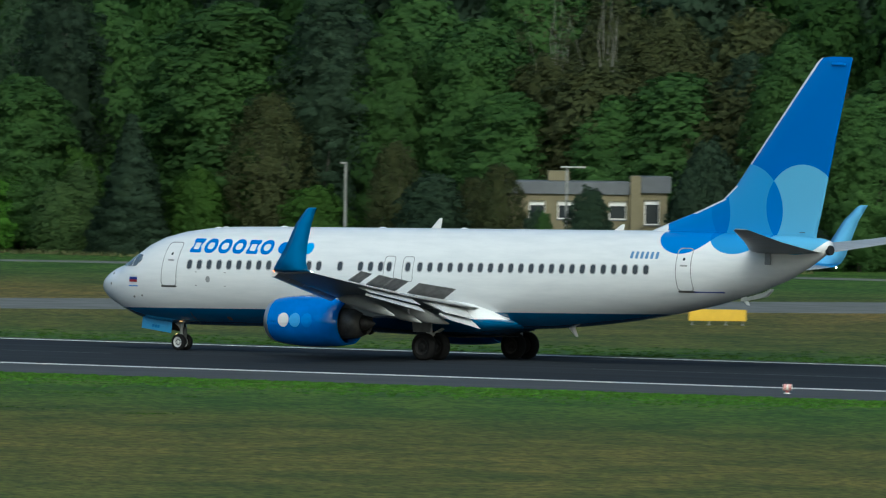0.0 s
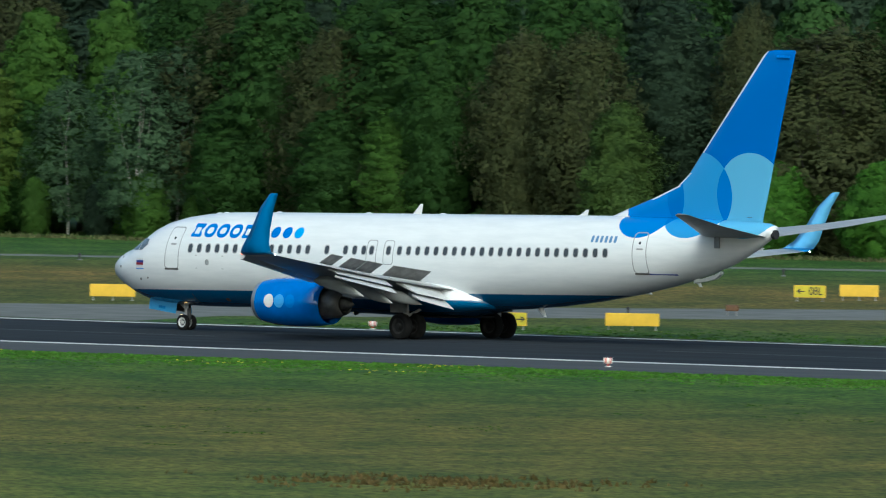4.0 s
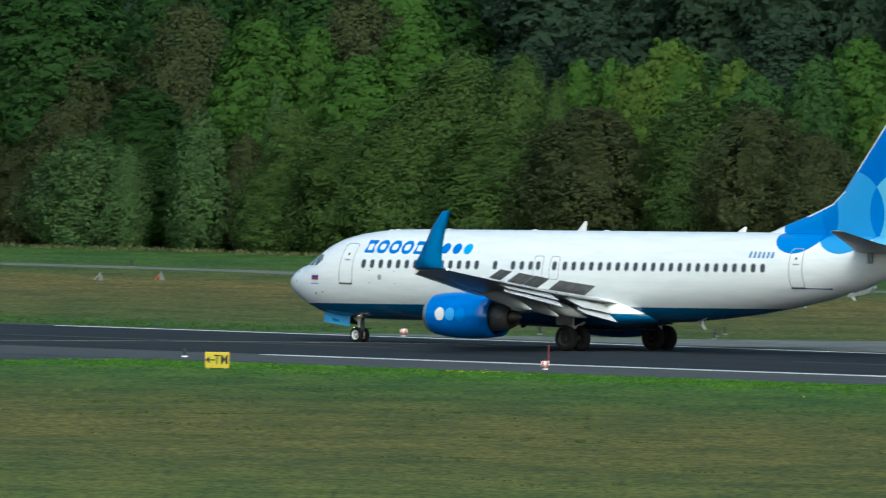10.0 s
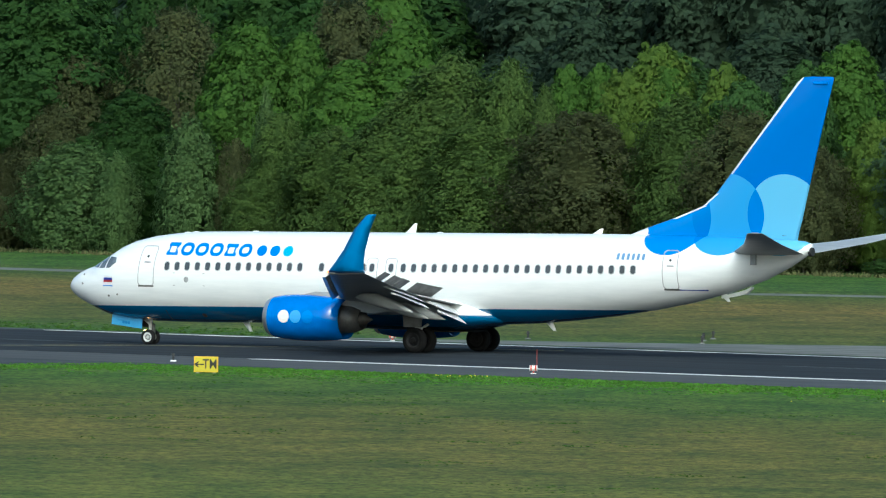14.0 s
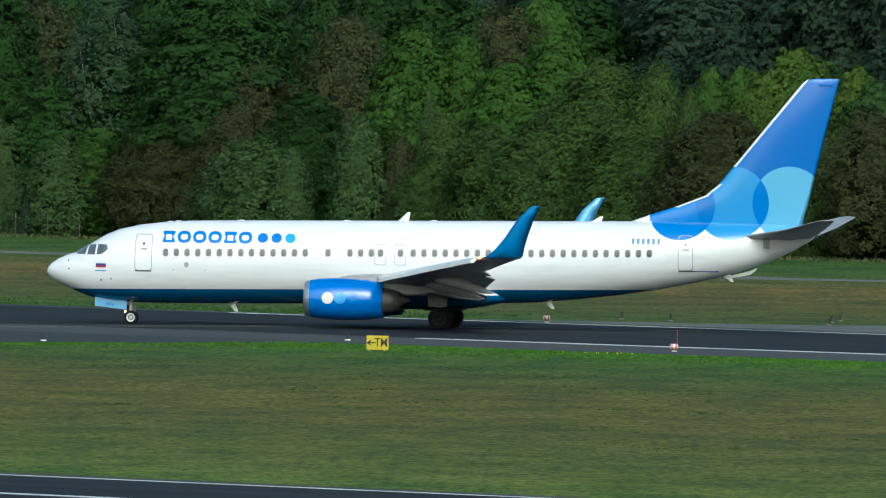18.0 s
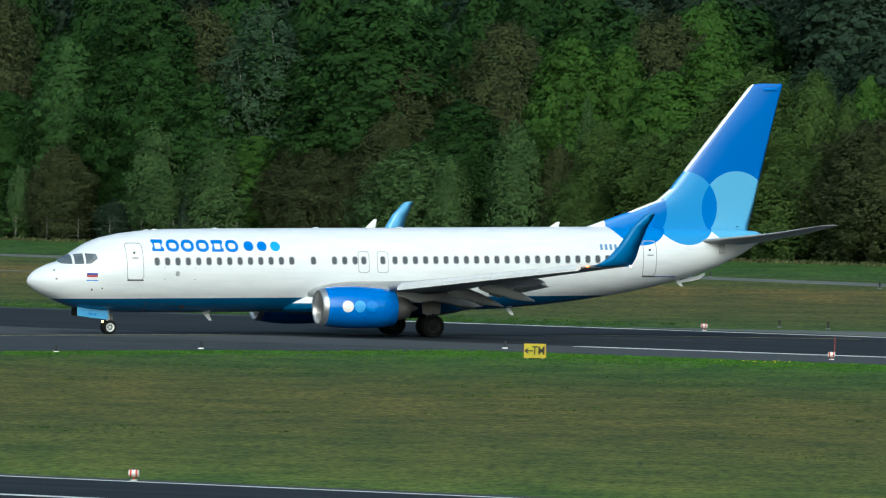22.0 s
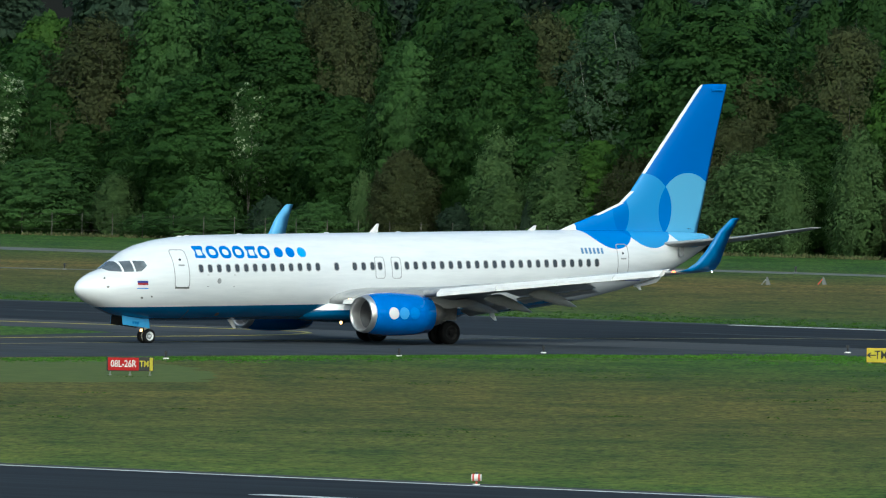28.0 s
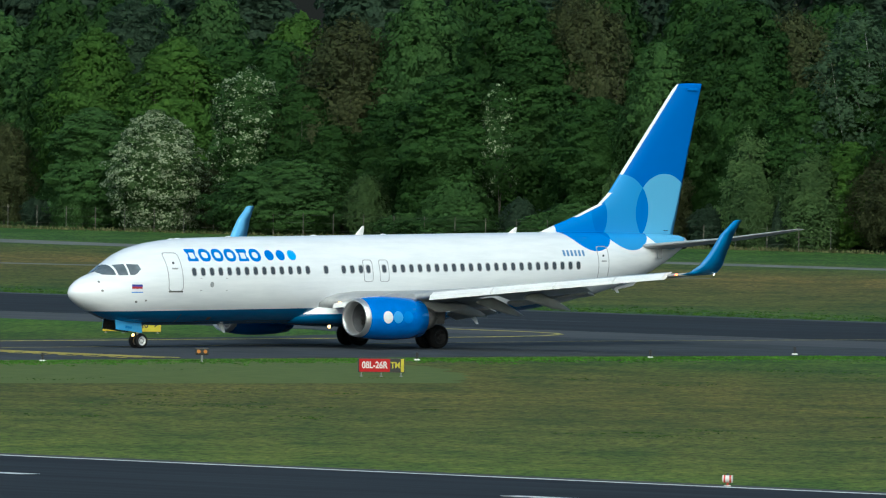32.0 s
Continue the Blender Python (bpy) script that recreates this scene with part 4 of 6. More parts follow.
# engines
for side in (1, -1):
    ey = side * 4.83
    def ring_at(x, r, cz=1.47, flat=0.0, n=36):
        out = []
        for i in range(n):
            a = 2 * math.pi * i / n
            yy, zz = r * math.sin(a), r * math.cos(a)
            if zz < 0:
                zz *= 1 - flat
            out.append((x, ey + yy * (1 + flat * 0.3), cz + zz))
        return out
    nac = [(-9.10, 0.80, 0.06), (-9.14, 0.86, 0.07), (-9.35, 0.95, 0.08), (-9.9, 1.03, 0.07), (-10.6, 1.06, 0.05), (-11.4, 1.04, 0.03), (-12.2, 0.98, 0.01), (-12.95, 0.88, 0.0), (-12.95, 0.84, 0.0), (-12.3, 0.86, 0.0)]
    nacelle = smooth(part("nacelle", loft([ring_at(x, r, flat=f) for x, r, f in nac[2:]], False), M_NACELLE, airliner, "glossy blue engine nacelle"))
    smooth(part("inlet_lip", loft([ring_at(x, r, flat=f) for x, r, f in ((-9.62, 0.74, 0.05), (-9.3, 0.755, 0.06), (-9.16, 0.78, 0.065), (-9.08, 0.83, 0.07), (-9.12, 0.89, 0.075), (-9.36, 0.953, 0.08))], False), M_METAL, nacelle, "polished metal inlet lip"))
    part("inlet_liner", loft([ring_at(x, r, flat=0.04) for x, r in ((-9.60, 0.745), (-10.5, 0.77))], False), M_LINER, nacelle)
    fan = loft([ring_at(-10.3, 0.76), ring_at(-10.34, 0.76)])
    part("fan", fan, M_DARK, nacelle, "dark fan disc")
    for i in range(24):
        a = 2 * math.pi * i / 24
        c, s = math.cos(a), math.sin(a)
        bm = bmesh.new()
        q = [(-10.16, 0.22, -0.05), (-10.28, 0.22, 0.05), (-10.28, 0.75, 0.10), (-10.12, 0.75, -0.08)]
        vs = [bm.verts.new((x, ey + r * s + t * c, 1.47 + r * c - t * s)) for x, r, t in q] + [bm.verts.new((x - 0.015, ey + r * s + t * c, 1.47 + r * c - t * s)) for x, r, t in q]
        bm.faces.new(vs[:4])
        bm.faces.new(vs[7:3:-1])
        for k in range(4):
            bm.faces.new((vs[k], vs[4 + k], vs[4 + (k + 1) % 4], vs[(k + 1) % 4]))
        part("fan_blade", bm, M_HOT, nacelle)
    smooth(part("spinner", loft([ring_at(x, r, n=16) for x, r in ((-9.85, 0.01), (-9.95, 0.09), (-10.15, 0.18), (-10.3, 0.23))]), M_LINER, nacelle))
    smooth(part("core_cowl", loft([ring_at(x, r, 1.47) for x, r in ((-12.6, 0.66), (-13.3, 0.60), (-13.75, 0.46), (-13.75, 0.40), (-13.3, 0.42))], False), M_HOT, airliner, "scorched metal exhaust cowl"))
    smooth(part("exhaust_plug", loft([ring_at(x, r, 1.47, n=20) for x, r in ((-13.2, 0.36), (-13.8, 0.26), (-14.25, 0.03))]), M_HOT, airliner))
    # pylon
    rows = [[(x, ey + dy, z) for dy, z in ((-t, zl), (t, zl), (t * 0.8, zu), (-t * 0.8, zu))] for x, t, zl, zu in ((-10.6, 0.03, 2.42, 2.50), (-11.4, 0.16, 2.2, 2.66), (-12.6, 0.2, 2.0, 2.62), (-14.2, 0.2, 1.75, 2.2), (-16.0, 0.05, 1.95, 2.1))]
    part("pylon", loft(rows), M_GREY, airliner, "grey engine pylon")
    # two discs on each cowl
    for x, mt, r in ((-10.29, M_WHITE, 0.29), (-10.90, M_DISC2, 0.29), (-11.52, M_DISC0, 0.29)):
        for sd in (1, -1):
            bm = bmesh.new()
            rows = []
            for s in (1.0, 0.5):
                ring = []
                for i in range(24):
                    a = 2 * math.pi * i / 24
                    px, pz = x + s * r * math.cos(a), 1.55 + s * r * math.sin(a)
                    rr = 1.06 if px < -10.5 else 1.06 - (px + 10.5) ** 2 * 0.09
                    fl = 0.05 if pz < 1.47 else 0
                    ring.append(bm.verts.new((px, ey + sd * (1.014 * math.sqrt(max(0.01, rr * rr - (pz - 1.47) ** 2)) + 0.012), pz)))
                rows.append(ring)
            for i in range(24):
                j = (i + 1) % 24
                bm.faces.new((rows[0][i], rows[0][j], rows[1][j], rows[1][i]))
            bm.faces.new(rows[1])
            bmesh.ops.recalc_face_normals(bm, faces=bm.faces)
            part("nacelle_disc", bm, mt, nacelle)


# landing gear
def wheel(r, w, n=32):
    prof = [(0.62 * r, -w * 0.47), (0.86 * r, -w * 0.5), (0.97 * r, -w * 0.36), (r, 0), (0.97 * r, w * 0.36), (0.86 * r, w * 0.5), (0.62 * r, w * 0.47), (0.5 * r, 0)]
    bm = bmesh.new()
    rows = [[bm.verts.new((q * math.cos(2 * math.pi * i / n), y, q * math.sin(2 * math.pi * i / n))) for q, y in prof] for i in range(n)]
    for i in range(n):
        a, b = rows[i], rows[(i + 1) % n]
        for k in range(len(prof)):
            bm.faces.new((a[k], a[(k + 1) % len(prof)], b[(k + 1) % len(prof)], b[k]))
    bmesh.ops.recalc_face_normals(bm, faces=bm.faces)
    return bm


def hub(r, w):
    bm = bmesh.new()
    prof = [(0.66 * r, w * 0.46), (0.58 * r, w * 0.47), (0.44 * r, w * 0.26), (0.24 * r, w * 0.26), (0.18 * r, w * 0.45), (0.001, w * 0.45)]
    n = 20
    for s in (1, -1):
        rows = [[bm.verts.new((q * math.cos(2 * math.pi * i / n), s * y, q * math.sin(2 * math.pi * i / n))) for q, y in prof] for i in range(n)]
        for i in range(n):
            a, b = rows[i], rows[(i + 1) % n]
            for k in range(len(prof) - 1):
                bm.faces.new((a[k], a[k + 1], b[k + 1], b[k]))
    # lightening holes
    bmesh.ops.recalc_face_normals(bm, faces=bm.faces)
    return bm


WHEELS = []
for x, y, r, w, mt in ((0, 0.21, 0.345, 0.2, M_HUB), (0, -0.21, 0.345, 0.2, M_HUB), (-15.55, 2.86 + 0.43, 0.565, 0.4, M_BRAKE_DOOR), (-15.55, 2.86 - 0.43, 0.565, 0.4, M_BRAKE_DOOR), (-15.55, -2.86 + 0.43, 0.565, 0.4, M_BRAKE_DOOR), (-15.55, -2.86 - 0.43, 0.565, 0.4, M_BRAKE_DOOR)):
    wh = smooth(part("wheel", wheel(r, w), M_TYRE, airliner, "black tyre", at=pose(x, y, r)))
    part("rim", hub(r, w), mt, wh, "white wheel rim" if mt is M_HUB else "")
    for i in range(8):
        a = 2 * math.pi * i / 8
        part("rim_hole", tube((0.30 * r * math.cos(a), -w * 0.26, 0.30 * r * math.sin(a)), (0.30 * r * math.cos(a), w * 0.26, 0.30 * r * math.sin(a)), 0.045 * r / 0.35, n=8), M_DARK, wh)
    WHEELS.append((wh, x, y, r))
part("nose_strut", tube((0, 0, 0.35), (0.05, 0, 1.5), 0.07, 0.1), M_PALE, airliner, "grey nose gear strut")
part("nose_axle", tube((0, -0.24, 0.345), (0, 0.24, 0.345), 0.05), M_HOT, airliner)
part("nose_torque_link", box(-0.06, -0.22, -0.05, 0.05, 0.45, 0.95, 0.02), M_HOT, airliner)
part("drag_brace", tube((0.02, 0, 0.9), (0.9, 0, 1.55), 0.05), M_PALE, airliner)
part("taxi_lamp", tube((0.27, 0, 0.62), (0.33, 0, 0.62), 0.06), M_LAMP, airliner, "lit taxi lamp on the nose strut")
for side in (1, -1):
    bm = loft([[(1.75, side * 0.42, 1.36), (1.75, side * 0.45, 1.36), (1.75, side * 0.52, 0.90), (1.75, side * 0.49, 0.90)], [(0.18, side * 0.42, 1.16), (0.18, side * 0.45, 1.16), (0.18, side * 0.52, 0.72), (0.18, side * 0.49, 0.72)]])
    d = part("nose_gear_door", bm, M_SKY, airliner, "sky-blue nose gear door")
    # the inward side of each door is dark grey
    d.data.materials.append(M_BRAKE_DOOR)
    for f in d.data.polygons:
        if f.normal.y * side < -0.5:
            f.material_index = 1
    for i in range(3):
        x = 1.18 - 0.14 * i
        part("lettering_bar", box(x, x - 0.1, side * 0.50, side * 0.525, 0.94 - 0.015 * i, 1.06 - 0.015 * i), M_TIP, d)
    # main legs
    part("main_strut", tube((-15.55, side * 2.86, 0.5), (-15.4, side * 2.95, 2.1), 0.12, 0.16), M_PALE, airliner, "grey main gear strut")
    part("main_axle", tube((-15.55, side * 2.3, 0.565), (-15.55, side * 3.42, 0.565), 0.08), M_HOT, airliner)
    part("side_brace", tube((-15.5, side * 2.8, 1.0), (-15.5, side * 1.4, 1.5), 0.06), M_PALE, airliner)
    part("main_gear_door", loft([[(-14.9, side * 3.32, 2.1), (-14.9, side * 3.36, 2.1), (-15.0, side * 3.36, 1.15), (-15.0, side * 3.32, 1.15)], [(-16.0, side * 3.32, 2.1), (-16.0, side * 3.36, 2.1), (-15.9, side * 3.36, 1.15), (-15.9, side * 3.32, 1.15)]]), M_DARKGREY, airliner)
    part("wing_root_lamp", tube((-10.28, side * 2.42, 2.12), (-10.22, side * 2.42, 2.12), 0.07), M_LAMP, airliner, "lit landing lamp at the wing root")
part("belly_lamp", tube((-10.86, 1.0, 1.02), (-10.78, 1.0, 1.01), 0.09), M_LAMP, airliner, "lit lamp under the belly")
part("lamp_housing", tube((-11.0, 1.0, 1.03), (-10.80, 1.0, 1.012), 0.06, 0.11), M_DARK, airliner)
# flat dark plate stands in for the shade inside the open wheel bay
part("gear_bay", box(-14.6, -16.4, -1.7, 1.7, 0.93, 0.97), M_DARK, airliner)

# ---- woodland behind the airfield ----
def unit(v):
    return v / np.maximum(np.linalg.norm(v, axis=1), 1e-6)[:, None]


def crown_mesh(R, z0, z1, seed, puffs=110, per=130, leaf=0.125, size=0.24, flat=0.75, belly=0.4, lobes=0.3, core=0.55, habit="round", cone=False, bloom=0.0, petals=0.85, rag=0.15, fill=11000):
    """A crown of leafy puffs set over and between a skin of leaves on an uneven envelope, widest at the share belly of its height.
    habit: round puffs, upright shoots or hanging sprays. bloom: the share of puffs that carry blossom; petals: the share of blossom on such a puff."""
    rnd = np.random.default_rng(seed)
    off = Vector(rnd.uniform(-50, 50, 3))
    H = z1 - z0

    def radius(h, a):
        if cone:
            base = R * ((1 - h) ** 0.8 * 0.95 + 0.05)
        elif h < belly:
            base = R * (0.66 + 0.34 * math.sin(math.pi / 2 * h / belly))
        else:
            base = R * max(0.02, 1 - ((h - belly) / (1 - belly)) ** 2.4) ** 0.5
        p = Vector((math.cos(a) * R, math.sin(a) * R, h * H))
        return base * (1 + lobes * 1.3 * noise.noise(p * 0.33 + off) + lobes * noise.noise(p * 0.8 + off * 2))

    h = np.clip((np.arange(puffs) + rnd.uniform(0, 1, puffs)) / puffs + rnd.normal(size=puffs) * 0.03, 0.0, 0.99) ** (0.92 if not cone else 1.15)
    a = (np.arange(puffs) * 2.39996 + rnd.normal(size=puffs) * 0.35) % (2 * math.pi)
    g = np.array([radius(x, y) for x, y in zip(h, a)])
    pr = R * size * (0.65 + 0.75 * rnd.random(puffs)) * (1 - 0.35 * h)
    reach = np.maximum(g - pr * 0.75, 0.05) * (0.80 + 0.22 * rnd.random(puffs) + rag * rnd.normal(size=puffs) * 0.5)
    cents = np.stack([reach * np.cos(a), reach * np.sin(a), z0 + H * h - pr * 0.4 + rag * rnd.normal(size=puffs)], 1)
    out = unit(np.stack([np.cos(a), np.sin(a), 0.15 + 1.3 * np.clip((h - belly) / (1 - belly), -0.3, 1)], 1))
    n = puffs * per
    own = np.repeat(np.arange(puffs), per)
    o = out[own]
    d = unit(rnd.normal(size=(n, 3)) + o * 0.7 + np.array([0, 0, 0.35]))
    if habit == "round":
        rad = pr[own] * (0.62 + 0.5 * rnd.random(n) ** 0.8)
        c = cents[own] + d * rad[:, None] * np.array([1, 1, flat])
        shade = d * 0.6 + o * 0.7
    else:
        # slender shoots: a tapering spray along an axis that rises or hangs
        k = 9
        sub = own * k + rnd.integers(0, k, n)
        base = cents[own] + (unit(rnd.normal(size=(puffs * k, 3))) * np.array([1, 1, 0.7]))[sub] * pr[own][:, None] * 0.75
        up = 1.0 if habit == "upright" else -1.0
        axis = unit(rnd.normal(size=(puffs * k, 3)) * 0.22 + np.repeat(out, k, 0) * np.array([0.35, 0.35, 0.1]) + np.array([0, 0, up]))[sub]
        s = rnd.random(n)
        ln = pr[own] * (1.5 if habit == "upright" else 1.3)
        side = unit(np.cross(axis, rnd.normal(size=(n, 3))))
        c = base + axis * (ln * (s - 0.3))[:, None] + side * (0.05 + 0.22 * pr[own] * (1 - s) * rnd.random(n))[:, None]
        shade = side * 0.45 + o * 0.95 + np.array([0, 0, 0.25])
    # the skin between the puffs
    hf = np.clip(rnd.random(fill) ** (0.85 if not cone else 1.3), 0.0, 0.985)
    af = rnd.random(fill) * 2 * math.pi
    NA, NH = 40, 26
    table = np.array([[radius(i / NH, 2 * math.pi * j / NA) for j in range(NA)] for i in range(NH + 1)])
    gf = table[(hf * NH).round().astype(int), (af / (2 * math.pi) * NA).astype(int) % NA] * (0.66 + 0.24 * rnd.random(fill) ** 0.7)
    skin = unit(np.stack([np.cos(af), np.sin(af), 0.15 + 1.3 * np.clip((hf - belly) / (1 - belly), -0.3, 1)], 1))
    c = np.concatenate([c, np.stack([gf * np.cos(af), gf * np.sin(af), z0 + H * hf * 0.97 + rnd.normal(size=fill) * 0.12], 1)])
    shade = np.concatenate([shade, skin + rnd.normal(size=(fill, 3)) * 0.12])
    n += fill
    c[:, 2] = np.maximum(c[:, 2], 0.05)
    shade = unit(shade + rnd.normal(size=(n, 3)) * 0.12)
    geo = unit(shade + rnd.normal(size=(n, 3)) * 0.3)
    t = unit(np.cross(geo, rnd.normal(size=(n, 3))))
    b = np.cross(geo, t)
    s = (leaf * (0.65 + 1.0 * rnd.random(n)))[:, None]
    tri = np.stack([c - t * s * 0.75 - b * s * 0.45, c + t * s * 0.75 - b * s * 0.45, c + b * s * 0.95], 1).reshape(-1, 3)
    verts, normals = [tri], [np.repeat(shade, 3, 0)]
    faces = np.arange(3 * n).reshape(-1, 3).tolist()
    if core:
        NA, NH = 18, 12
        hs, az = np.arange(NH + 1) / NH, 2 * np.pi * np.arange(NA) / NA
        grid = np.array([[radius(x, y) for y in az] for x in hs]) * core * (1 + 0.10 * rnd.normal(size=(NH + 1, NA)))
        body = np.stack([grid * np.cos(az), grid * np.sin(az), z0 + 0.1 + (H - 0.1) * hs[:, None] * 0.9 + 0 * grid], 2).reshape(-1, 3)
        faces += [(3 * n + i * NA + j, 3 * n + i * NA + (j + 1) % NA, 3 * n + (i + 1) * NA + (j + 1) % NA, 3 * n + (i + 1) * NA + j) for i in range(NH) for j in range(NA)]
        verts.append(body)
        normals.append(unit(body - np.array([0, 0, (z0 + z1) / 2])))
    me = bpy.data.meshes.new("crown")
    me.from_pydata(np.concatenate(verts).tolist(), [], faces)
    white = np.concatenate([(rnd.random(puffs) < bloom)[own], rnd.random(fill) < bloom * 0.45]) & (rnd.random(n) < petals)
    me.polygons.foreach_set("material_index", np.concatenate([np.where(white, 1, 0), np.zeros(len(faces) - n, int)]).tolist())
    me.polygons.foreach_set("use_smooth", [True] * len(faces))
    me.normals_split_custom_set_from_vertices(np.concatenate(normals).tolist())
    return me, cents


def trunk_mesh(h, r, cents, seed, limbs, fine=0):
    """A tapering, swaying stem with limbs that end in the crown's puffs, and finer twigs on the limbs."""
    rnd = random.Random(seed)
    verts, faces = [], []

    def limb(pts, radii, n=6):
        i0 = len(verts)
        for p, q in zip(pts, radii):
            for i in range(n):
                a = 6.283 * i / n
                verts.append((p[0] + q * math.cos(a), p[1] + q * math.sin(a), p[2]))
        for k in range(len(pts) - 1):
            for i in range(n):
                j = (i + 1) % n
                faces.append((i0 + k * n + i, i0 + k * n + j, i0 + (k + 1) * n + j, i0 + (k + 1) * n + i))

    sway = [(0, 0, -0.2)] + [(rnd.uniform(-0.25, 0.25) * i / 3, rnd.uniform(-0.25, 0.25) * i / 3, h * i / 6) for i in range(1, 7)]
    limb(sway, [r * (1 - 0.14 * i) for i in range(7)])
    for k in range(limbs):
        c = cents[rnd.randrange(len(cents))]
        s = sway[1 + rnd.randrange(5)]
        if c[2] < s[2]:
            continue
        m = ((s[0] + c[0]) / 2 + rnd.uniform(-0.3, 0.3), (s[1] + c[1]) / 2 + rnd.uniform(-0.3, 0.3), (s[2] + c[2]) / 2 - 0.25)
        limb([s, m, tuple(c)], [r * 0.40, r * 0.26, r * 0.08], 5)
        for j in range(fine):
            u = rnd.uniform(0.1, 1.0)
            p = [m[i] + (c[i] - m[i]) * u for i in range(3)]
            q = [p[0] + rnd.uniform(-0.9, 0.9), p[1] + rnd.uniform(-0.9, 0.9), p[2] + rnd.uniform(0.3, 1.5)]
            limb([p, q], [r * 0.11, r * 0.04], 3)
    me = bpy.data.meshes.new("trunk")
    me.from_pydata(verts, [], faces)
    me.polygons.foreach_set("use_smooth", [True] * len(faces))
    return me


def foliage(name, c1, c2, island=0.09, shift=0.14, through=0.5):
    """Leaves: dull upper side, light shining through, tone varying from leaf to leaf, bough to bough and tree to tree."""
    m = material(name, c1, 0.7, scale=0.55, color2=c2, island=island, per_object=shift, spec=0.12)
    b = m.node_tree.nodes["Principled BSDF"]
    nt = m.node_tree
    k = Nodes(m)
    speck = k.ramp(k.noise(2.6, (1, 1, 1), 4, 0.6), (0.36, (0.86, 0.88, 0.88)), (0.50, (1.0, 1.0, 1.0)), (0.64, (1.14, 1.11, 1.06)))
    mul = nt.nodes.new("ShaderNodeMix")
    mul.data_type, mul.blend_type = "RGBA", "MULTIPLY"
    mul.inputs[0].default_value = 0.9
    nt.links.new(b.inputs["Base Color"].links[0].from_socket, mul.inputs[6])
    nt.links.new(speck, mul.inputs[7])
    nt.links.new(mul.outputs[2], b.inputs["Base Color"])
    tr = nt.nodes.new("ShaderNodeBsdfTranslucent")
    mx = nt.nodes.new("ShaderNodeMixShader")
    mx.inputs[0].default_value = through
    nt.links.new(mul.outputs[2], tr.inputs[0])
    nt.links.new(b.outputs[0], mx.inputs[1])
    nt.links.new(tr.outputs[0], mx.inputs[2])
    nt.links.new(mx.outputs[0], nt.nodes["Material Output"].inputs[0])
    return m


M_BIRCH = material("birch_bark", (0.55, 0.55, 0.51), 0.85, scale=5.0, color2=(0.16, 0.15, 0.13), stretch=(1, 1, 2.2))
M_GREYBARK = material("pale_grey_bark", (0.34, 0.34, 0.30), 0.9, vary=0.5, scale=4.0, stretch=(1, 1, 0.3))
F_MID = foliage("leaves_mid", (0.074, 0.150, 0.040), (0.055, 0.114, 0.034))
F_DEEP = foliage("leaves_deep", (0.043, 0.096, 0.021), (0.033, 0.076, 0.019))
F_FRESH = foliage("leaves_fresh", (0.080, 0.162, 0.027), (0.060, 0.126, 0.024))
F_LUSH = foliage("leaves_lush", (0.090, 0.215, 0.026), (0.066, 0.165, 0.024))
F_BRIGHT = foliage("leaves_yellow_green", (0.108, 0.172, 0.030), (0.082, 0.138, 0.026))
F_BLUE = foliage("leaves_bluish", (0.091, 0.152, 0.078), (0.067, 0.116, 0.061))
F_BROWN = foliage("leaves_budding", (0.086, 0.100, 0.040), (0.066, 0.082, 0.034))
F_DARK = foliage("needles_dark", (0.048, 0.080, 0.046), (0.038, 0.066, 0.040))
F_WILLOW = foliage("leaves_willow", (0.096, 0.154, 0.038), (0.072, 0.122, 0.034))
F_PALE = foliage("leaves_pale", (0.104, 0.172, 0.058), (0.078, 0.134, 0.048))
F_BLOSSOM = foliage("blossom_white", (0.50, 0.57, 0.39), (0.36, 0.43, 0.27), 0.2)

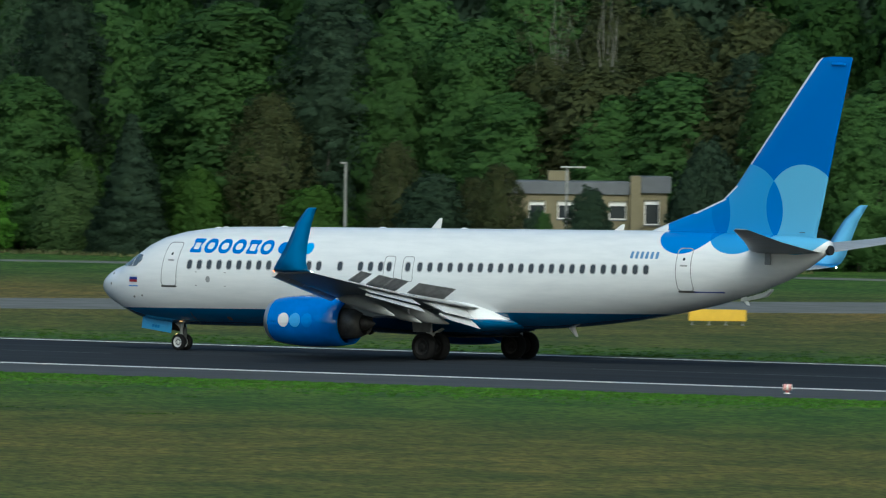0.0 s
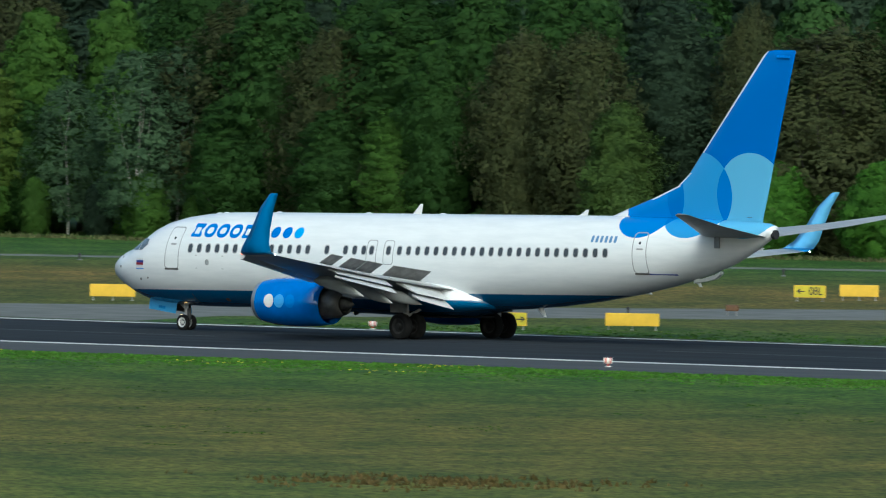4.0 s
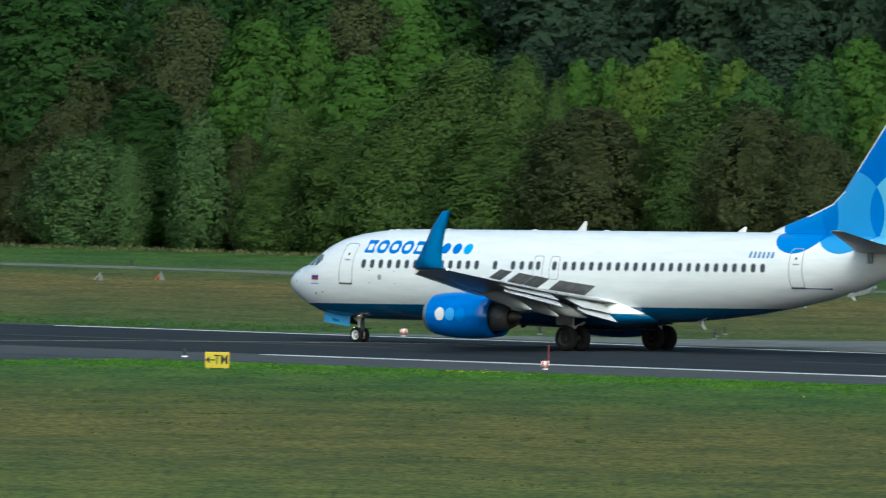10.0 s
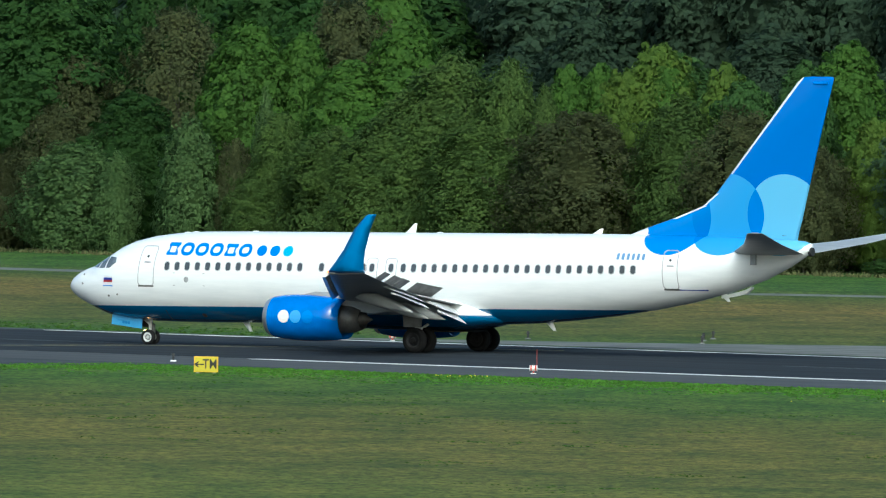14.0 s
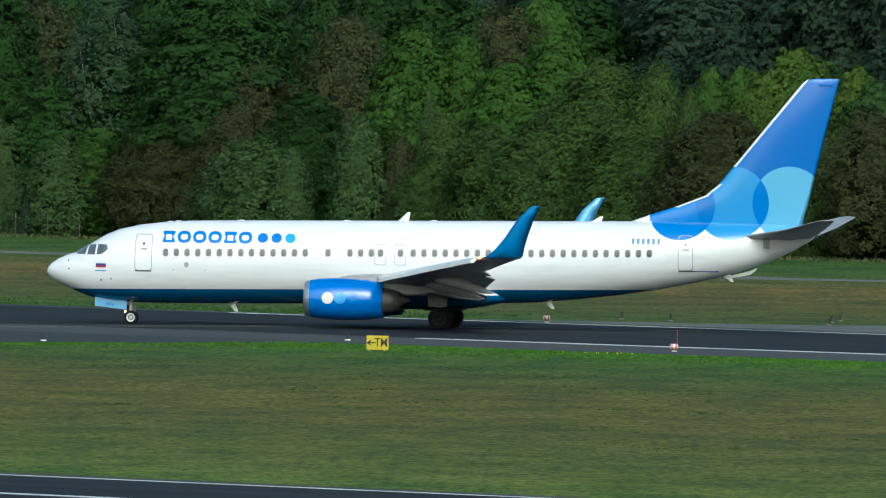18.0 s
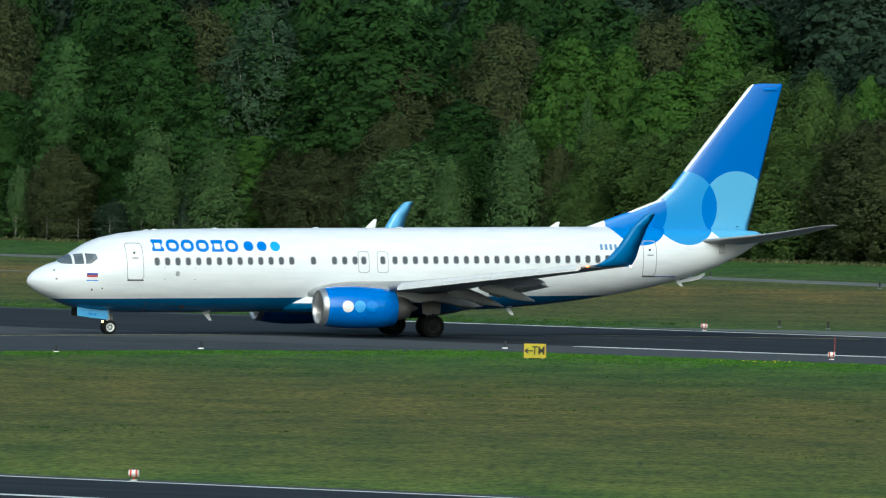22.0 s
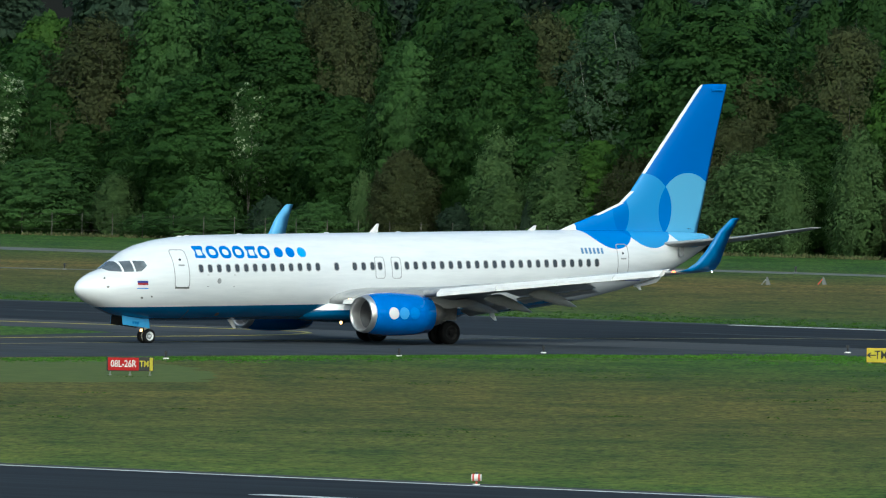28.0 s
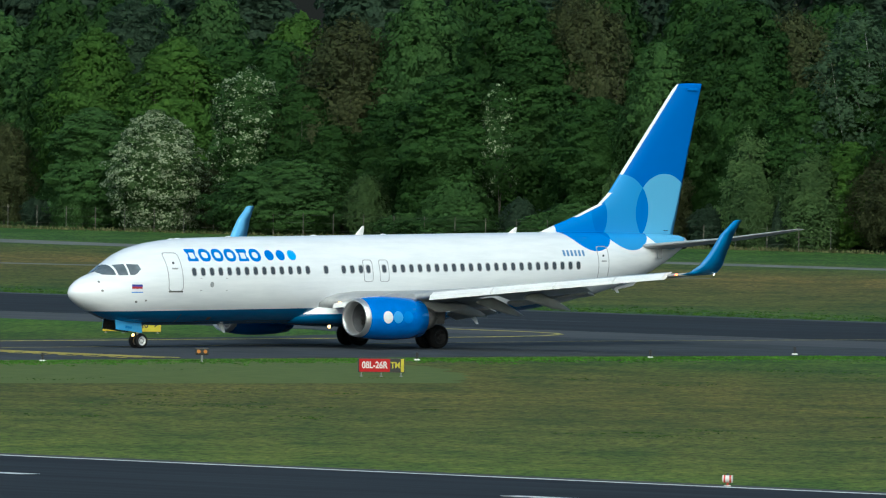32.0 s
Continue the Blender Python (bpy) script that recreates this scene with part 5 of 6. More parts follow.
# leaves, radius, crown from and to, trunk height and radius, limbs, twigs a limb, crown's making
SORTS = {
    "broadleaf_tree": (F_MID, 3.6, 0.6, 13.0, 10.5, 0.19, 12, 0, dict(puffs=260, per=62, size=0.165, core=0.58)),
    "deep_green_tree": (F_DEEP, 4.0, 0.5, 13.5, 11.0, 0.21, 12, 0, dict(puffs=290, per=62, size=0.155, belly=0.45, core=0.58)),
    "fresh_tree": (F_FRESH, 3.4, 0.5, 12.5, 10.0, 0.18, 10, 0, dict(puffs=250, per=62, size=0.165, belly=0.35, core=0.58)),
    "bright_tree": (F_BRIGHT, 3.2, 1.0, 12.0, 10.0, 0.14, 14, 0, dict(puffs=200, per=60, size=0.17, core=0.55, rag=0.25)),
    "birch_tree": (F_BLUE, 2.7, 1.8, 13.5, 12.6, 0.10, 7, 1, dict(puffs=170, per=75, size=0.19, core=0.0, fill=4500, habit="hanging", leaf=0.098, rag=0.25)),
    "budding_tree": (F_BROWN, 3.6, 0.5, 11.5, 9.5, 0.11, 40, 3, dict(puffs=240, per=62, size=0.15, core=0.30, habit="upright", leaf=0.098, rag=0.2)),
    "bare_tree": (F_BROWN, 3.2, 3.5, 14.5, 14.0, 0.07, 18, 3, dict(puffs=60, per=45, size=0.18, core=0.0, fill=500, habit="upright", leaf=0.090, rag=0.4)),
    "pine_tree": (F_DARK, 3.3, 1.5, 16.5, 15.5, 0.2, 14, 0, dict(puffs=260, per=62, size=0.17, flat=0.7, belly=0.5, core=0.58, leaf=0.105, rag=0.25)),
    "spruce": (F_DARK, 2.9, 0.1, 7.4, 6.8, 0.12, 8, 0, dict(puffs=230, per=60, size=0.14, flat=0.6, cone=True, leaf=0.090, core=0.58, rag=0.15)),
    "willow": (F_WILLOW, 3.0, 0.1, 10.0, 8.0, 0.10, 12, 0, dict(puffs=210, per=72, size=0.20, habit="upright", leaf=0.098, belly=0.3, core=0.58, rag=0.15)),
    "shrub": (F_MID, 2.6, 0.0, 3.6, 2.6, 0.06, 8, 0, dict(fill=5500, puffs=110, per=45, size=0.15, leaf=0.090, belly=0.35)),
    "fresh_shrub": (F_FRESH, 2.4, 0.0, 4.6, 3.4, 0.06, 8, 0, dict(fill=5500, puffs=110, per=45, size=0.16, leaf=0.090, belly=0.35)),
    "dark_shrub": (F_DARK, 2.2, 0.0, 4.4, 3.2, 0.06, 8, 0, dict(fill=5500, puffs=110, per=45, size=0.16, leaf=0.083, belly=0.35)),
    "bright_shrub": (F_MID, 3.4, 0.0, 5.0, 3.4, 0.07, 8, 0, dict(puffs=260, per=62, size=0.11, leaf=0.083, belly=0.3, lobes=0.1)),
    "lush_shrub": (F_LUSH, 3.4, 0.0, 5.0, 3.4, 0.07, 8, 0, dict(puffs=260, per=62, size=0.13, leaf=0.083, belly=0.3, lobes=0.2)),
    "pale_shrub": (F_PALE, 1.7, 0.0, 4.4, 3.2, 0.05, 10, 0, dict(fill=4000, puffs=90, per=60, size=0.25, habit="upright", leaf=0.075, core=0.45)),
    "pale_sapling": (F_PALE, 2.1, 0.0, 6.6, 5.6, 0.05, 12, 0, dict(fill=5000, puffs=100, per=75, size=0.26, habit="upright", leaf=0.083, core=0.45, belly=0.3, rag=0.2)),
    "blossom_tree": (F_PALE, 2.8, 0.2, 8.0, 6.0, 0.08, 10, 0, dict(puffs=260, per=62, size=0.15, leaf=0.075, bloom=0.92, petals=0.62, belly=0.38, lobes=0.25, rag=0.15)),
    "tall_blossom_tree": (F_MID, 2.2, 3.2, 10.0, 8.0, 0.08, 10, 0, dict(puffs=170, per=62, size=0.14, leaf=0.075, bloom=0.8, petals=0.34, belly=0.4, lobes=0.3, core=0.5, rag=0.3)),
}
LABELS = {"broadleaf_tree": "broadleaf tree in mid-green spring leaf", "deep_green_tree": "broad tree in dense dark green leaf", "fresh_tree": "broadleaf tree in fresh bright green leaf", "bright_tree": "loose-crowned tree in yellow-green young leaf",
          "birch_tree": "slender white-stemmed birch in loose bluish leaf", "budding_tree": "budding tree with brownish young leaf", "bare_tree": "half-bare tree with pale grey limbs in the wood", "pine_tree": "tall dark green pine", "spruce": "dark conical spruce beside the wood",
          "willow": "willow thicket of upright olive-green shoots", "shrub": "dense green shrub at the wood's edge", "fresh_shrub": "fresh green shrub at the wood's edge", "dark_shrub": "dark evergreen shrub at the wood's edge", "lush_shrub": "spreading bush in bright fresh green leaf", "bright_shrub": "broad rounded green bush at the wood's edge",
          "pale_shrub": "pale silvery-green shrub at the wood's edge", "pale_sapling": "pale green sapling of upright shoots", "blossom_tree": "white blossoming tree at the wood's edge", "tall_blossom_tree": "tall tree with white blossom among green leaf"}
BARK = {"birch_tree": M_BIRCH, "bare_tree": M_GREYBARK}
KINDS = {}
for number, (sort, (mat, R, z0, z1, h, r, limbs, fine, making)) in enumerate(SORTS.items()):
    KINDS[sort] = []
    for i in range(3 if sort in ("broadleaf_tree", "deep_green_tree", "fresh_tree", "budding_tree", "willow", "pine_tree") else 2):
        me, cents = crown_mesh(R, z0, z1, 40 * number + i, **making)
        me.materials.append(mat)
        me.materials.append(F_BLOSSOM)
        tm = trunk_mesh(h, r, cents, 40 * number + i + 9, limbs, fine)
        tm.materials.append(BARK.get(sort, M_BARK))
        KINDS[sort].append((me, tm))
# plainer crowns for the trees that stand deep in the wood
BACK = {}
for number, sort in enumerate(("broadleaf_tree", "deep_green_tree", "fresh_tree", "budding_tree", "pine_tree")):
    mat, R, z0, z1, h, r, limbs, fine, making = SORTS[sort]
    me, cents = crown_mesh(R, 2.0, z1, 900 + number, **{**making, "puffs": 190, "per": 24, "fill": 6500, "leaf": 0.19})
    me.materials.append(mat)
    tm = trunk_mesh(h, r, cents, 950 + number, 4)
    tm.materials.append(M_BARK)
    BACK[sort] = [(me, tm)]
WOOD = random.Random(11)


def plant(sort, x, y, wide=1.0, high=1.0, book=KINDS):
    me, tm = WOOD.choice(book[sort])
    t = tagged(new(sort), LABELS[sort], "shrub" if "shrub" in sort else "tree", "trees along the airfield")
    t.matrix_basis = pose(x, y, 0, 0, 0, WOOD.uniform(0, 360)) @ Matrix.Diagonal((wide, wide, high, 1))
    for nm, d in (("trunk", tm), ("crown", me)):
        o = new(nm, d)
        o.parent = t
    return t


def stand(sort, trees):
    """Trees of one sort: place, crown radius and height in metres."""
    for x, y, r, h in trees:
        spread = 1.25 if sort.endswith("_tree") and "blossom" not in sort and h > 8 else 1.08
        plant(sort, x, y, spread * r / SORTS[sort][1], h / SORTS[sort][3])


stand("broadleaf_tree", [(-391.9, 205, 2.67, 8.1), (-379.5, 208, 1.9, 7.9), (-367.6, 213, 3.02, 16.1), (-256.1, 213, 1.96, 11.3), (-250.2, 208, 1.95, 10.8), (-246.5, 209, 1.95, 11.9), (-155, 216, 2.61, 13.5), (-154.2, 208, 2.29, 9.4), (-152.3, 206, 2.43, 9.3), (-142.1, 211, 4.1, 13.5), (-133.6, 214, 2.27, 12.3), (-129.8, 216, 2.27, 12), (-125.4, 214, 2.56, 8.9), (-118.9, 215, 2.25, 8.7), (-105.6, 213, 2.23, 12), (-98.6, 210, 1.92, 9.2)])
stand("spruce", [(-320.2, 201.5, 0.84, 3.2), (-142.3, 203, 2.34, 7.4)])
stand("pale_shrub", [(-322.9, 202, 1.73, 4.3), (-147.3, 203, 1.51, 3.7), (-146.8, 204, 1.36, 4.7)])
stand("fresh_shrub", [(-230.3, 206, 1.76, 3.9), (-168.6, 203, 2.3, 5.2), (-147.7, 205, 1.36, 5.5), (-139.4, 205, 1.66, 4.6), (-132, 206, 1.95, 3.8)])
stand("pine_tree", [(-400.4, 216, 2.51, 15.7), (-248.9, 219, 2.13, 11.8), (-184.3, 213, 2.34, 14.3), (-154.7, 212, 1.99, 15), (-136.1, 212, 2.27, 14.6), (-111.4, 217, 1.35, 11.4)])
stand("budding_tree", [(-372.7, 211, 3.97, 14.1), (-356.1, 216, 2.63, 16), (-351.8, 214, 2.99, 15.6), (-334.4, 203.5, 1.93, 6.1), (-334.1, 203.5, 2.21, 5.8), (-332.3, 214, 2.77, 15.1), (-313.4, 205, 2.54, 6.7), (-311, 204.5, 2.53, 6.3), (-308.7, 205, 1.99, 5.8), (-307.1, 209, 2.36, 11.4), (-306.6, 207, 1.99, 8.6), (-305.8, 206, 2.19, 8.4), (-303.5, 214, 3.04, 14.5), (-294.2, 219, 3.2, 15), (-289.3, 205, 1.33, 6.8), (-259.7, 204, 3.59, 8.9), (-250.1, 206, 2.76, 7.1), (-246.3, 204, 2.91, 9.1), (-242.4, 206, 2.42, 6.9), (-241.6, 204, 2.26, 7.7), (-237.8, 217, 3.24, 14.2), (-214.8, 212, 3.98, 13.5)])
stand("budding_tree", [(-206.1, 209, 2.69, 11.9), (-191.2, 208, 2.34, 11.7), (-190.7, 208, 2.19, 11.5), (-186.3, 208, 2.65, 11.9), (-179.4, 214, 1.71, 13.4), (-175.1, 212, 2.48, 8.5), (-168.2, 208, 4.46, 12.3), (-127.4, 207, 1.5, 6.2), (-122, 207, 1.34, 4.5), (-120.3, 221, 3.02, 12.8), (-116.1, 216, 1.5, 8.6)])
stand("dark_shrub", [(-346.7, 203, 1.3, 2.8), (-328.3, 203, 1.65, 2.6), (-123.1, 205, 1.94, 4.6), (-105.5, 206, 1.92, 6.6)])
stand("bare_tree", [(-126.2, 219, 2.27, 14.5), (-122.1, 218, 2.56, 14.5)])
stand("shrub", [(-391.7, 203, 1.52, 3.2), (-356.7, 202.5, 2.42, 1.7), (-353.4, 203.5, 2.42, 3.8), (-351.9, 202, 3.53, 1.6), (-343.4, 202.5, 2.77, 1.9), (-340.9, 202.5, 2.58, 2.6), (-112.1, 200.5, 0.59, 2.8)])
stand("deep_green_tree", [(-372.9, 207, 2.26, 9.9), (-369.8, 207, 2.64, 7.3), (-364.7, 208, 2.44, 8.9), (-358.2, 206.5, 2.99, 10.8), (-356.9, 206, 3.55, 10.5), (-356.4, 211, 3.93, 15.8), (-353.2, 210, 3.73, 13.1), (-343.7, 207, 2.78, 9.5), (-337.7, 211, 2.41, 13.9), (-334, 211, 3.69, 15.9), (-332.9, 208, 2.76, 11.9), (-329.8, 208, 2.76, 12.5), (-323.6, 207, 2.75, 10.4), (-321, 212, 2.93, 13.3), (-319.7, 213, 3.76, 14.4), (-311.5, 210, 4.73, 16), (-310.7, 211, 2.88, 13.4), (-300.1, 207, 2.69, 9.5), (-229.7, 209, 2.09, 7.5), (-219.9, 213, 2.88, 14), (-213, 208, 2.38, 8), (-211.5, 210, 3.01, 13.8)])
stand("deep_green_tree", [(-207.2, 213, 2.54, 13.9), (-203.4, 206, 2.2, 7.4), (-201.9, 211, 3.94, 13.8), (-198, 212, 2.68, 14.3), (-196.4, 207, 1.88, 11.3), (-192.7, 213, 3.14, 14.5), (-165.2, 212, 2.47, 13.6)])
stand("fresh_tree", [(-398.7, 211, 2.88, 13.4), (-390.2, 211, 3.25, 12.9), (-318.2, 206, 2.55, 7), (-292.3, 209, 2.76, 13.8), (-289.8, 211, 1.84, 13.2), (-283.9, 209, 2.66, 11.6), (-282.3, 212, 2.5, 13.9), (-265.7, 209, 1.48, 11.5), (-265.1, 211, 1.32, 11.7), (-259.6, 211, 1.8, 11.9), (-246.8, 213, 2.44, 13.2), (-231.7, 212, 2.09, 12.6), (-227.4, 214, 1.93, 13.3), (-198.9, 206, 1.88, 7.5), (-197.4, 208, 1.88, 11.3)])
stand("willow", [(-285.3, 203, 2.16, 5), (-284.5, 204, 2.16, 8.4), (-279.7, 203.5, 2.97, 7.6), (-275.5, 203.5, 2.97, 8.2), (-274.2, 204.5, 2.97, 9.8), (-272.4, 206, 3.29, 12), (-268, 204, 3.12, 8.3), (-267.5, 206, 2.3, 11.7), (-262.6, 204, 1.14, 10.3), (-252.5, 205, 2.76, 9.7), (-181.1, 205, 2.17, 8.1)])
stand("bright_shrub", [(-369.7, 203, 5.07, 4.9), (-156.5, 204.2, 2.1, 4.6)])
stand("birch_tree", [(-320.8, 209, 2.74, 15.5), (-248.7, 211, 1.79, 11.9), (-235.9, 208, 2.25, 9.9), (-226.4, 209, 1.76, 8.8), (-219.3, 207, 2.23, 10.6), (-217.9, 209, 1.91, 10.8), (-159.1, 208, 1.68, 12.4), (-158.7, 213, 1.38, 14.3)])
stand("broadleaf_tree", [(-338.6, 208, 2.4, 12.9), (-337.7, 207, 2.22, 12)])
stand("bright_tree", [(-260.8, 209, 1.8, 11.5), (-260.3, 211, 2.29, 13), (-253.8, 210, 1.63, 11.6), (-240.8, 209, 1.62, 8.9), (-231.1, 207, 1.92, 9.4)])
stand("pale_sapling", [(-325.2, 203.5, 2.1, 7.2), (-318.6, 203, 2.28, 6), (-301.6, 203, 2.85, 6.1), (-300.6, 203.5, 2.88, 6.5), (-297.3, 203, 1.5, 5.7), (-291.6, 203.5, 2, 7.8), (-286.8, 205, 0.91, 9.3)])
stand("blossom_tree", [(-383.2, 203, 3.32, 7.9)])
stand("pale_shrub", [(-361.6, 202.8, 1.5, 4.0), (-338.7, 204, 0.92, 4.6)])
stand("tall_blossom_tree", [(-376.1, 205, 2.6, 10.8), (-353.0, 206.8, 1.5, 10.1)])
# the wood behind, its mix changing along the edge
ZONES = [(-480, -395, ["broadleaf_tree", "fresh_tree", "deep_green_tree"]), (-395, -300, ["deep_green_tree", "deep_green_tree", "deep_green_tree", "broadleaf_tree", "budding_tree"]), (-300, -262, ["broadleaf_tree", "fresh_tree", "pine_tree"]), (-262, -205, ["broadleaf_tree", "deep_green_tree", "pine_tree"]), (-205, -170, ["broadleaf_tree", "budding_tree", "deep_green_tree"]), (-170, -128, ["broadleaf_tree", "pine_tree", "deep_green_tree"]), (-128, -40, ["broadleaf_tree", "deep_green_tree", "budding_tree"])]
for y, low, high, step in ((218.0, 9.5, 13.0, 4.6), (225.0, 13.5, 17.0, 6.0)):
    x = -470.0
    while x < -60:
        mix = next((m for a, b, m in ZONES if a <= x < b), ZONES[-1][2])
        sink = 0.72 if -296 < x < -236 else 1.0
        plant(WOOD.choice(mix), x, y + WOOD.uniform(-2.0, 2.0), WOOD.uniform(0.75, 1.1), WOOD.uniform(low, high) / 13 * sink, BACK)
        x += step * WOOD.uniform(0.75, 1.25)
x = -500.0
while x < -50:
    plant(WOOD.choice(["pine_tree", "pine_tree", "deep_green_tree"] if x < -305 or x > -225 else ["pine_tree"]), x, 238 + WOOD.uniform(-3, 3), WOOD.uniform(1.1, 1.5), WOOD.uniform(1.1, 1.3), BACK)
    x += WOOD.uniform(4.4, 6.4)
# undergrowth along the foot of the wood
x = -420.0
while x < -95:
    if not -122 < x < -104:
        plant(WOOD.choice(["shrub", "dark_shrub", "fresh_shrub", "budding_tree"]), x, 207.5 + WOOD.uniform(-1.0, 1.5), WOOD.uniform(0.4, 0.7), WOOD.uniform(0.25, 0.8) if x > -380 else WOOD.uniform(0.3, 0.6))
    x += WOOD.uniform(3.4, 5.6)

# bushes before the low building
stand("dark_shrub", [(-109.0, 200.5, 1.3, 4.15), (-104.4, 203.0, 1.3, 5.2), (-112.6, 200.6, 0.8, 2.9)])
stand("budding_tree", [(-115.6, 201.2, 1.3, 5.3)])
stand("lush_shrub", [(-159.7, 203, 2.9, 5.3), (-153.9, 203.3, 3.0, 4.9), (-167.9, 202.8, 2.2, 5.0)])

# ---- signs, lights and small things on the airfield ----
M_SIGN = material("sign_yellow", (0.50, 0.43, 0.035), 0.6, vary=0.12, scale=3.0, spec=0.2)
M_SIGNBACK = material("sign_back_amber", (0.66, 0.42, 0.02), 0.5, vary=0.15, scale=2.0)
M_SIGNRED = material("sign_red", (0.36, 0.012, 0.014), 0.6, vary=0.1, scale=3.0, spec=0.15)
M_SIGNBLACK = material("sign_black", (0.015, 0.015, 0.015), 0.5)
M_POST = material("galvanised_post", (0.35, 0.35, 0.34), 0.5, 0.4, vary=0.3)
M_LENSRED = material("red_marker", (0.55, 0.06, 0.04), 0.5, vary=0.2, scale=8)
M_LENSWHITE = material("white_marker", (0.78, 0.76, 0.72), 0.5, vary=0.15, scale=8)
M_AMBERLENS = material("amber_lens", (0.42, 0.15, 0.015), 0.3)
M_ORANGE = material("dark_housing", (0.10, 0.045, 0.015), 0.6, vary=0.2, scale=6)


def words(text, size, mat, parent, at, name="lettering"):
    cu = bpy.data.curves.new(name, "FONT")
    cu.body, cu.size, cu.extrude, cu.offset = text, size, 0.006, 0.006
    cu.align_x, cu.align_y = "CENTER", "CENTER"
    cu.materials.append(mat)
    ob = new(name, cu)
    ob.parent = parent
    ob.matrix_basis = at @ Matrix.Diagonal((0.8, 1, 1, 1))
    return ob


def arrow(size, mat, parent, x, z, left):
    """A flat arrow on the face of a sign, pointing along it."""
    s = -1 if left else 1
    bm = bmesh.new()
    pts = [(-0.55, 0.07), (0.18, 0.07), (-0.04, 0.32), (0.14, 0.32), (0.55, 0.0), (0.14, -0.32), (-0.04, -0.32), (0.18, -0.07), (-0.55, -0.07)]
    lo = [bm.verts.new((x + s * a * size, -0.085, z + b * size)) for a, b in pts]
    hi = [bm.verts.new((x + s * a * size, -0.095, z + b * size)) for a, b in pts]
    bm.faces.new(hi)
    for i in range(len(pts)):
        bm.faces.new((lo[i], lo[(i + 1) % len(pts)], hi[(i + 1) % len(pts)], hi[i]))
    bmesh.ops.recalc_face_normals(bm, faces=bm.faces)
    part("arrow", bm, mat, parent)


FACE = pose(0, -0.088, 0, 90, 0, 0)


def sign(x, y, panels, h, turn, label, base=0.22, legs=True):
    """panels: (width, face, text, text material, text size, arrow side)."""
    total = sum(p[0] for p in panels)
    t = tagged(new("airfield_sign"), label, "sign")
    t.matrix_basis = pose(x, y, 0, 0, 0, turn)
    cx = -total / 2
    part("frame", box(-total / 2 - 0.03, total / 2 + 0.03, -0.07, 0.10, base - 0.03, base + h + 0.03, 0.012), M_SIGNBLACK if len(panels) > 1 else M_SIGNBACK, t)
    for w, face, text, ink, size, way in panels:
        p = part("face", box(cx + 0.01, cx + w - 0.01, -0.082, -0.06, base, base + h, 0.006), face, t)
        off = 0.0
        if way:
            off = 0.22 * w if way == "left" else -0.22 * w
            arrow(size * 0.62, ink, p, cx + w / 2 - off * (1.35 if len(text) < 4 else 1.8), base + h / 2, way == "left")
        if text:
            words(text, size * 0.9, ink, p, pose(cx + w / 2 + off * (0.85 if len(text) < 4 else 0.38), -0.086, base + h / 2, 90, 0, 0))
        cx += w
    n = max(2, int(total / 0.6))
    for i in range(n):
        lx = -total / 2 + 0.12 + (total - 0.24) * i / (n - 1)
        leg = part("leg", tube((lx, 0.02, -0.02), (lx, 0.02, base), 0.025, n=8), M_POST, t)
        part("foot", tube((lx, 0.02, 0.0), (lx, 0.02, 0.04), 0.07, n=10), M_POST, leg)
    return t


TOWARD = 43.0
sign(-64.7, -14.7, [(0.95, M_SIGN, "TM", M_SIGNBLACK, 0.62, "left")], 0.6, TOWARD - 6, "yellow taxiway direction sign lettered TM in the grass", 0.08)
sign(-47.8, 47.6, [(1.15, M_SIGN, "TN", M_SIGNBLACK, 0.6, "right")], 0.52, TOWARD - 4, "yellow taxiway direction sign lettered TN in the grass")
sign(-54.3, -70.3, [(1.38, M_SIGNRED, "08L-26R", M_LINE, 0.46, ""), (0.46, M_SIGNBLACK, "TM", M_SIGN, 0.42, ""), (0.16, M_SIGN, "", M_SIGN, 0.3, "")], 0.56, TOWARD + 14, "red runway holding sign with a black location panel")
sign(-127.0, -21.6, [(2.75, M_SIGN, "TORA 1940", M_SIGNBLACK, 0.58, "right")], 0.62, TOWARD + 4, "yellow distance sign with black lettering by the runway", 0.12)
sign(-86.2, 111.6, [(1.45, M_SIGN, "08L", M_SIGNBLACK, 0.6, "left")], 0.52, TOWARD - 4, "yellow runway direction sign lettered 08L in the grass")
for x, y, w, h in ((-18.3, 95.6, 2.5, 0.46), (-97.0, 74.6, 2.05, 0.52), (-45.8, 53.2, 2.3, 0.5), (-86.9, 116.0, 1.8, 0.5), (-35.0, 63.4, 3.05, 0.5), (-148.2, 196.7, 0.75, 0.36)):
    sign(x, y, [(w, M_SIGNBACK, "", M_SIGNBLACK, 0.3, "")], h, TOWARD - 3, "amber back of an airfield sign in the grass")


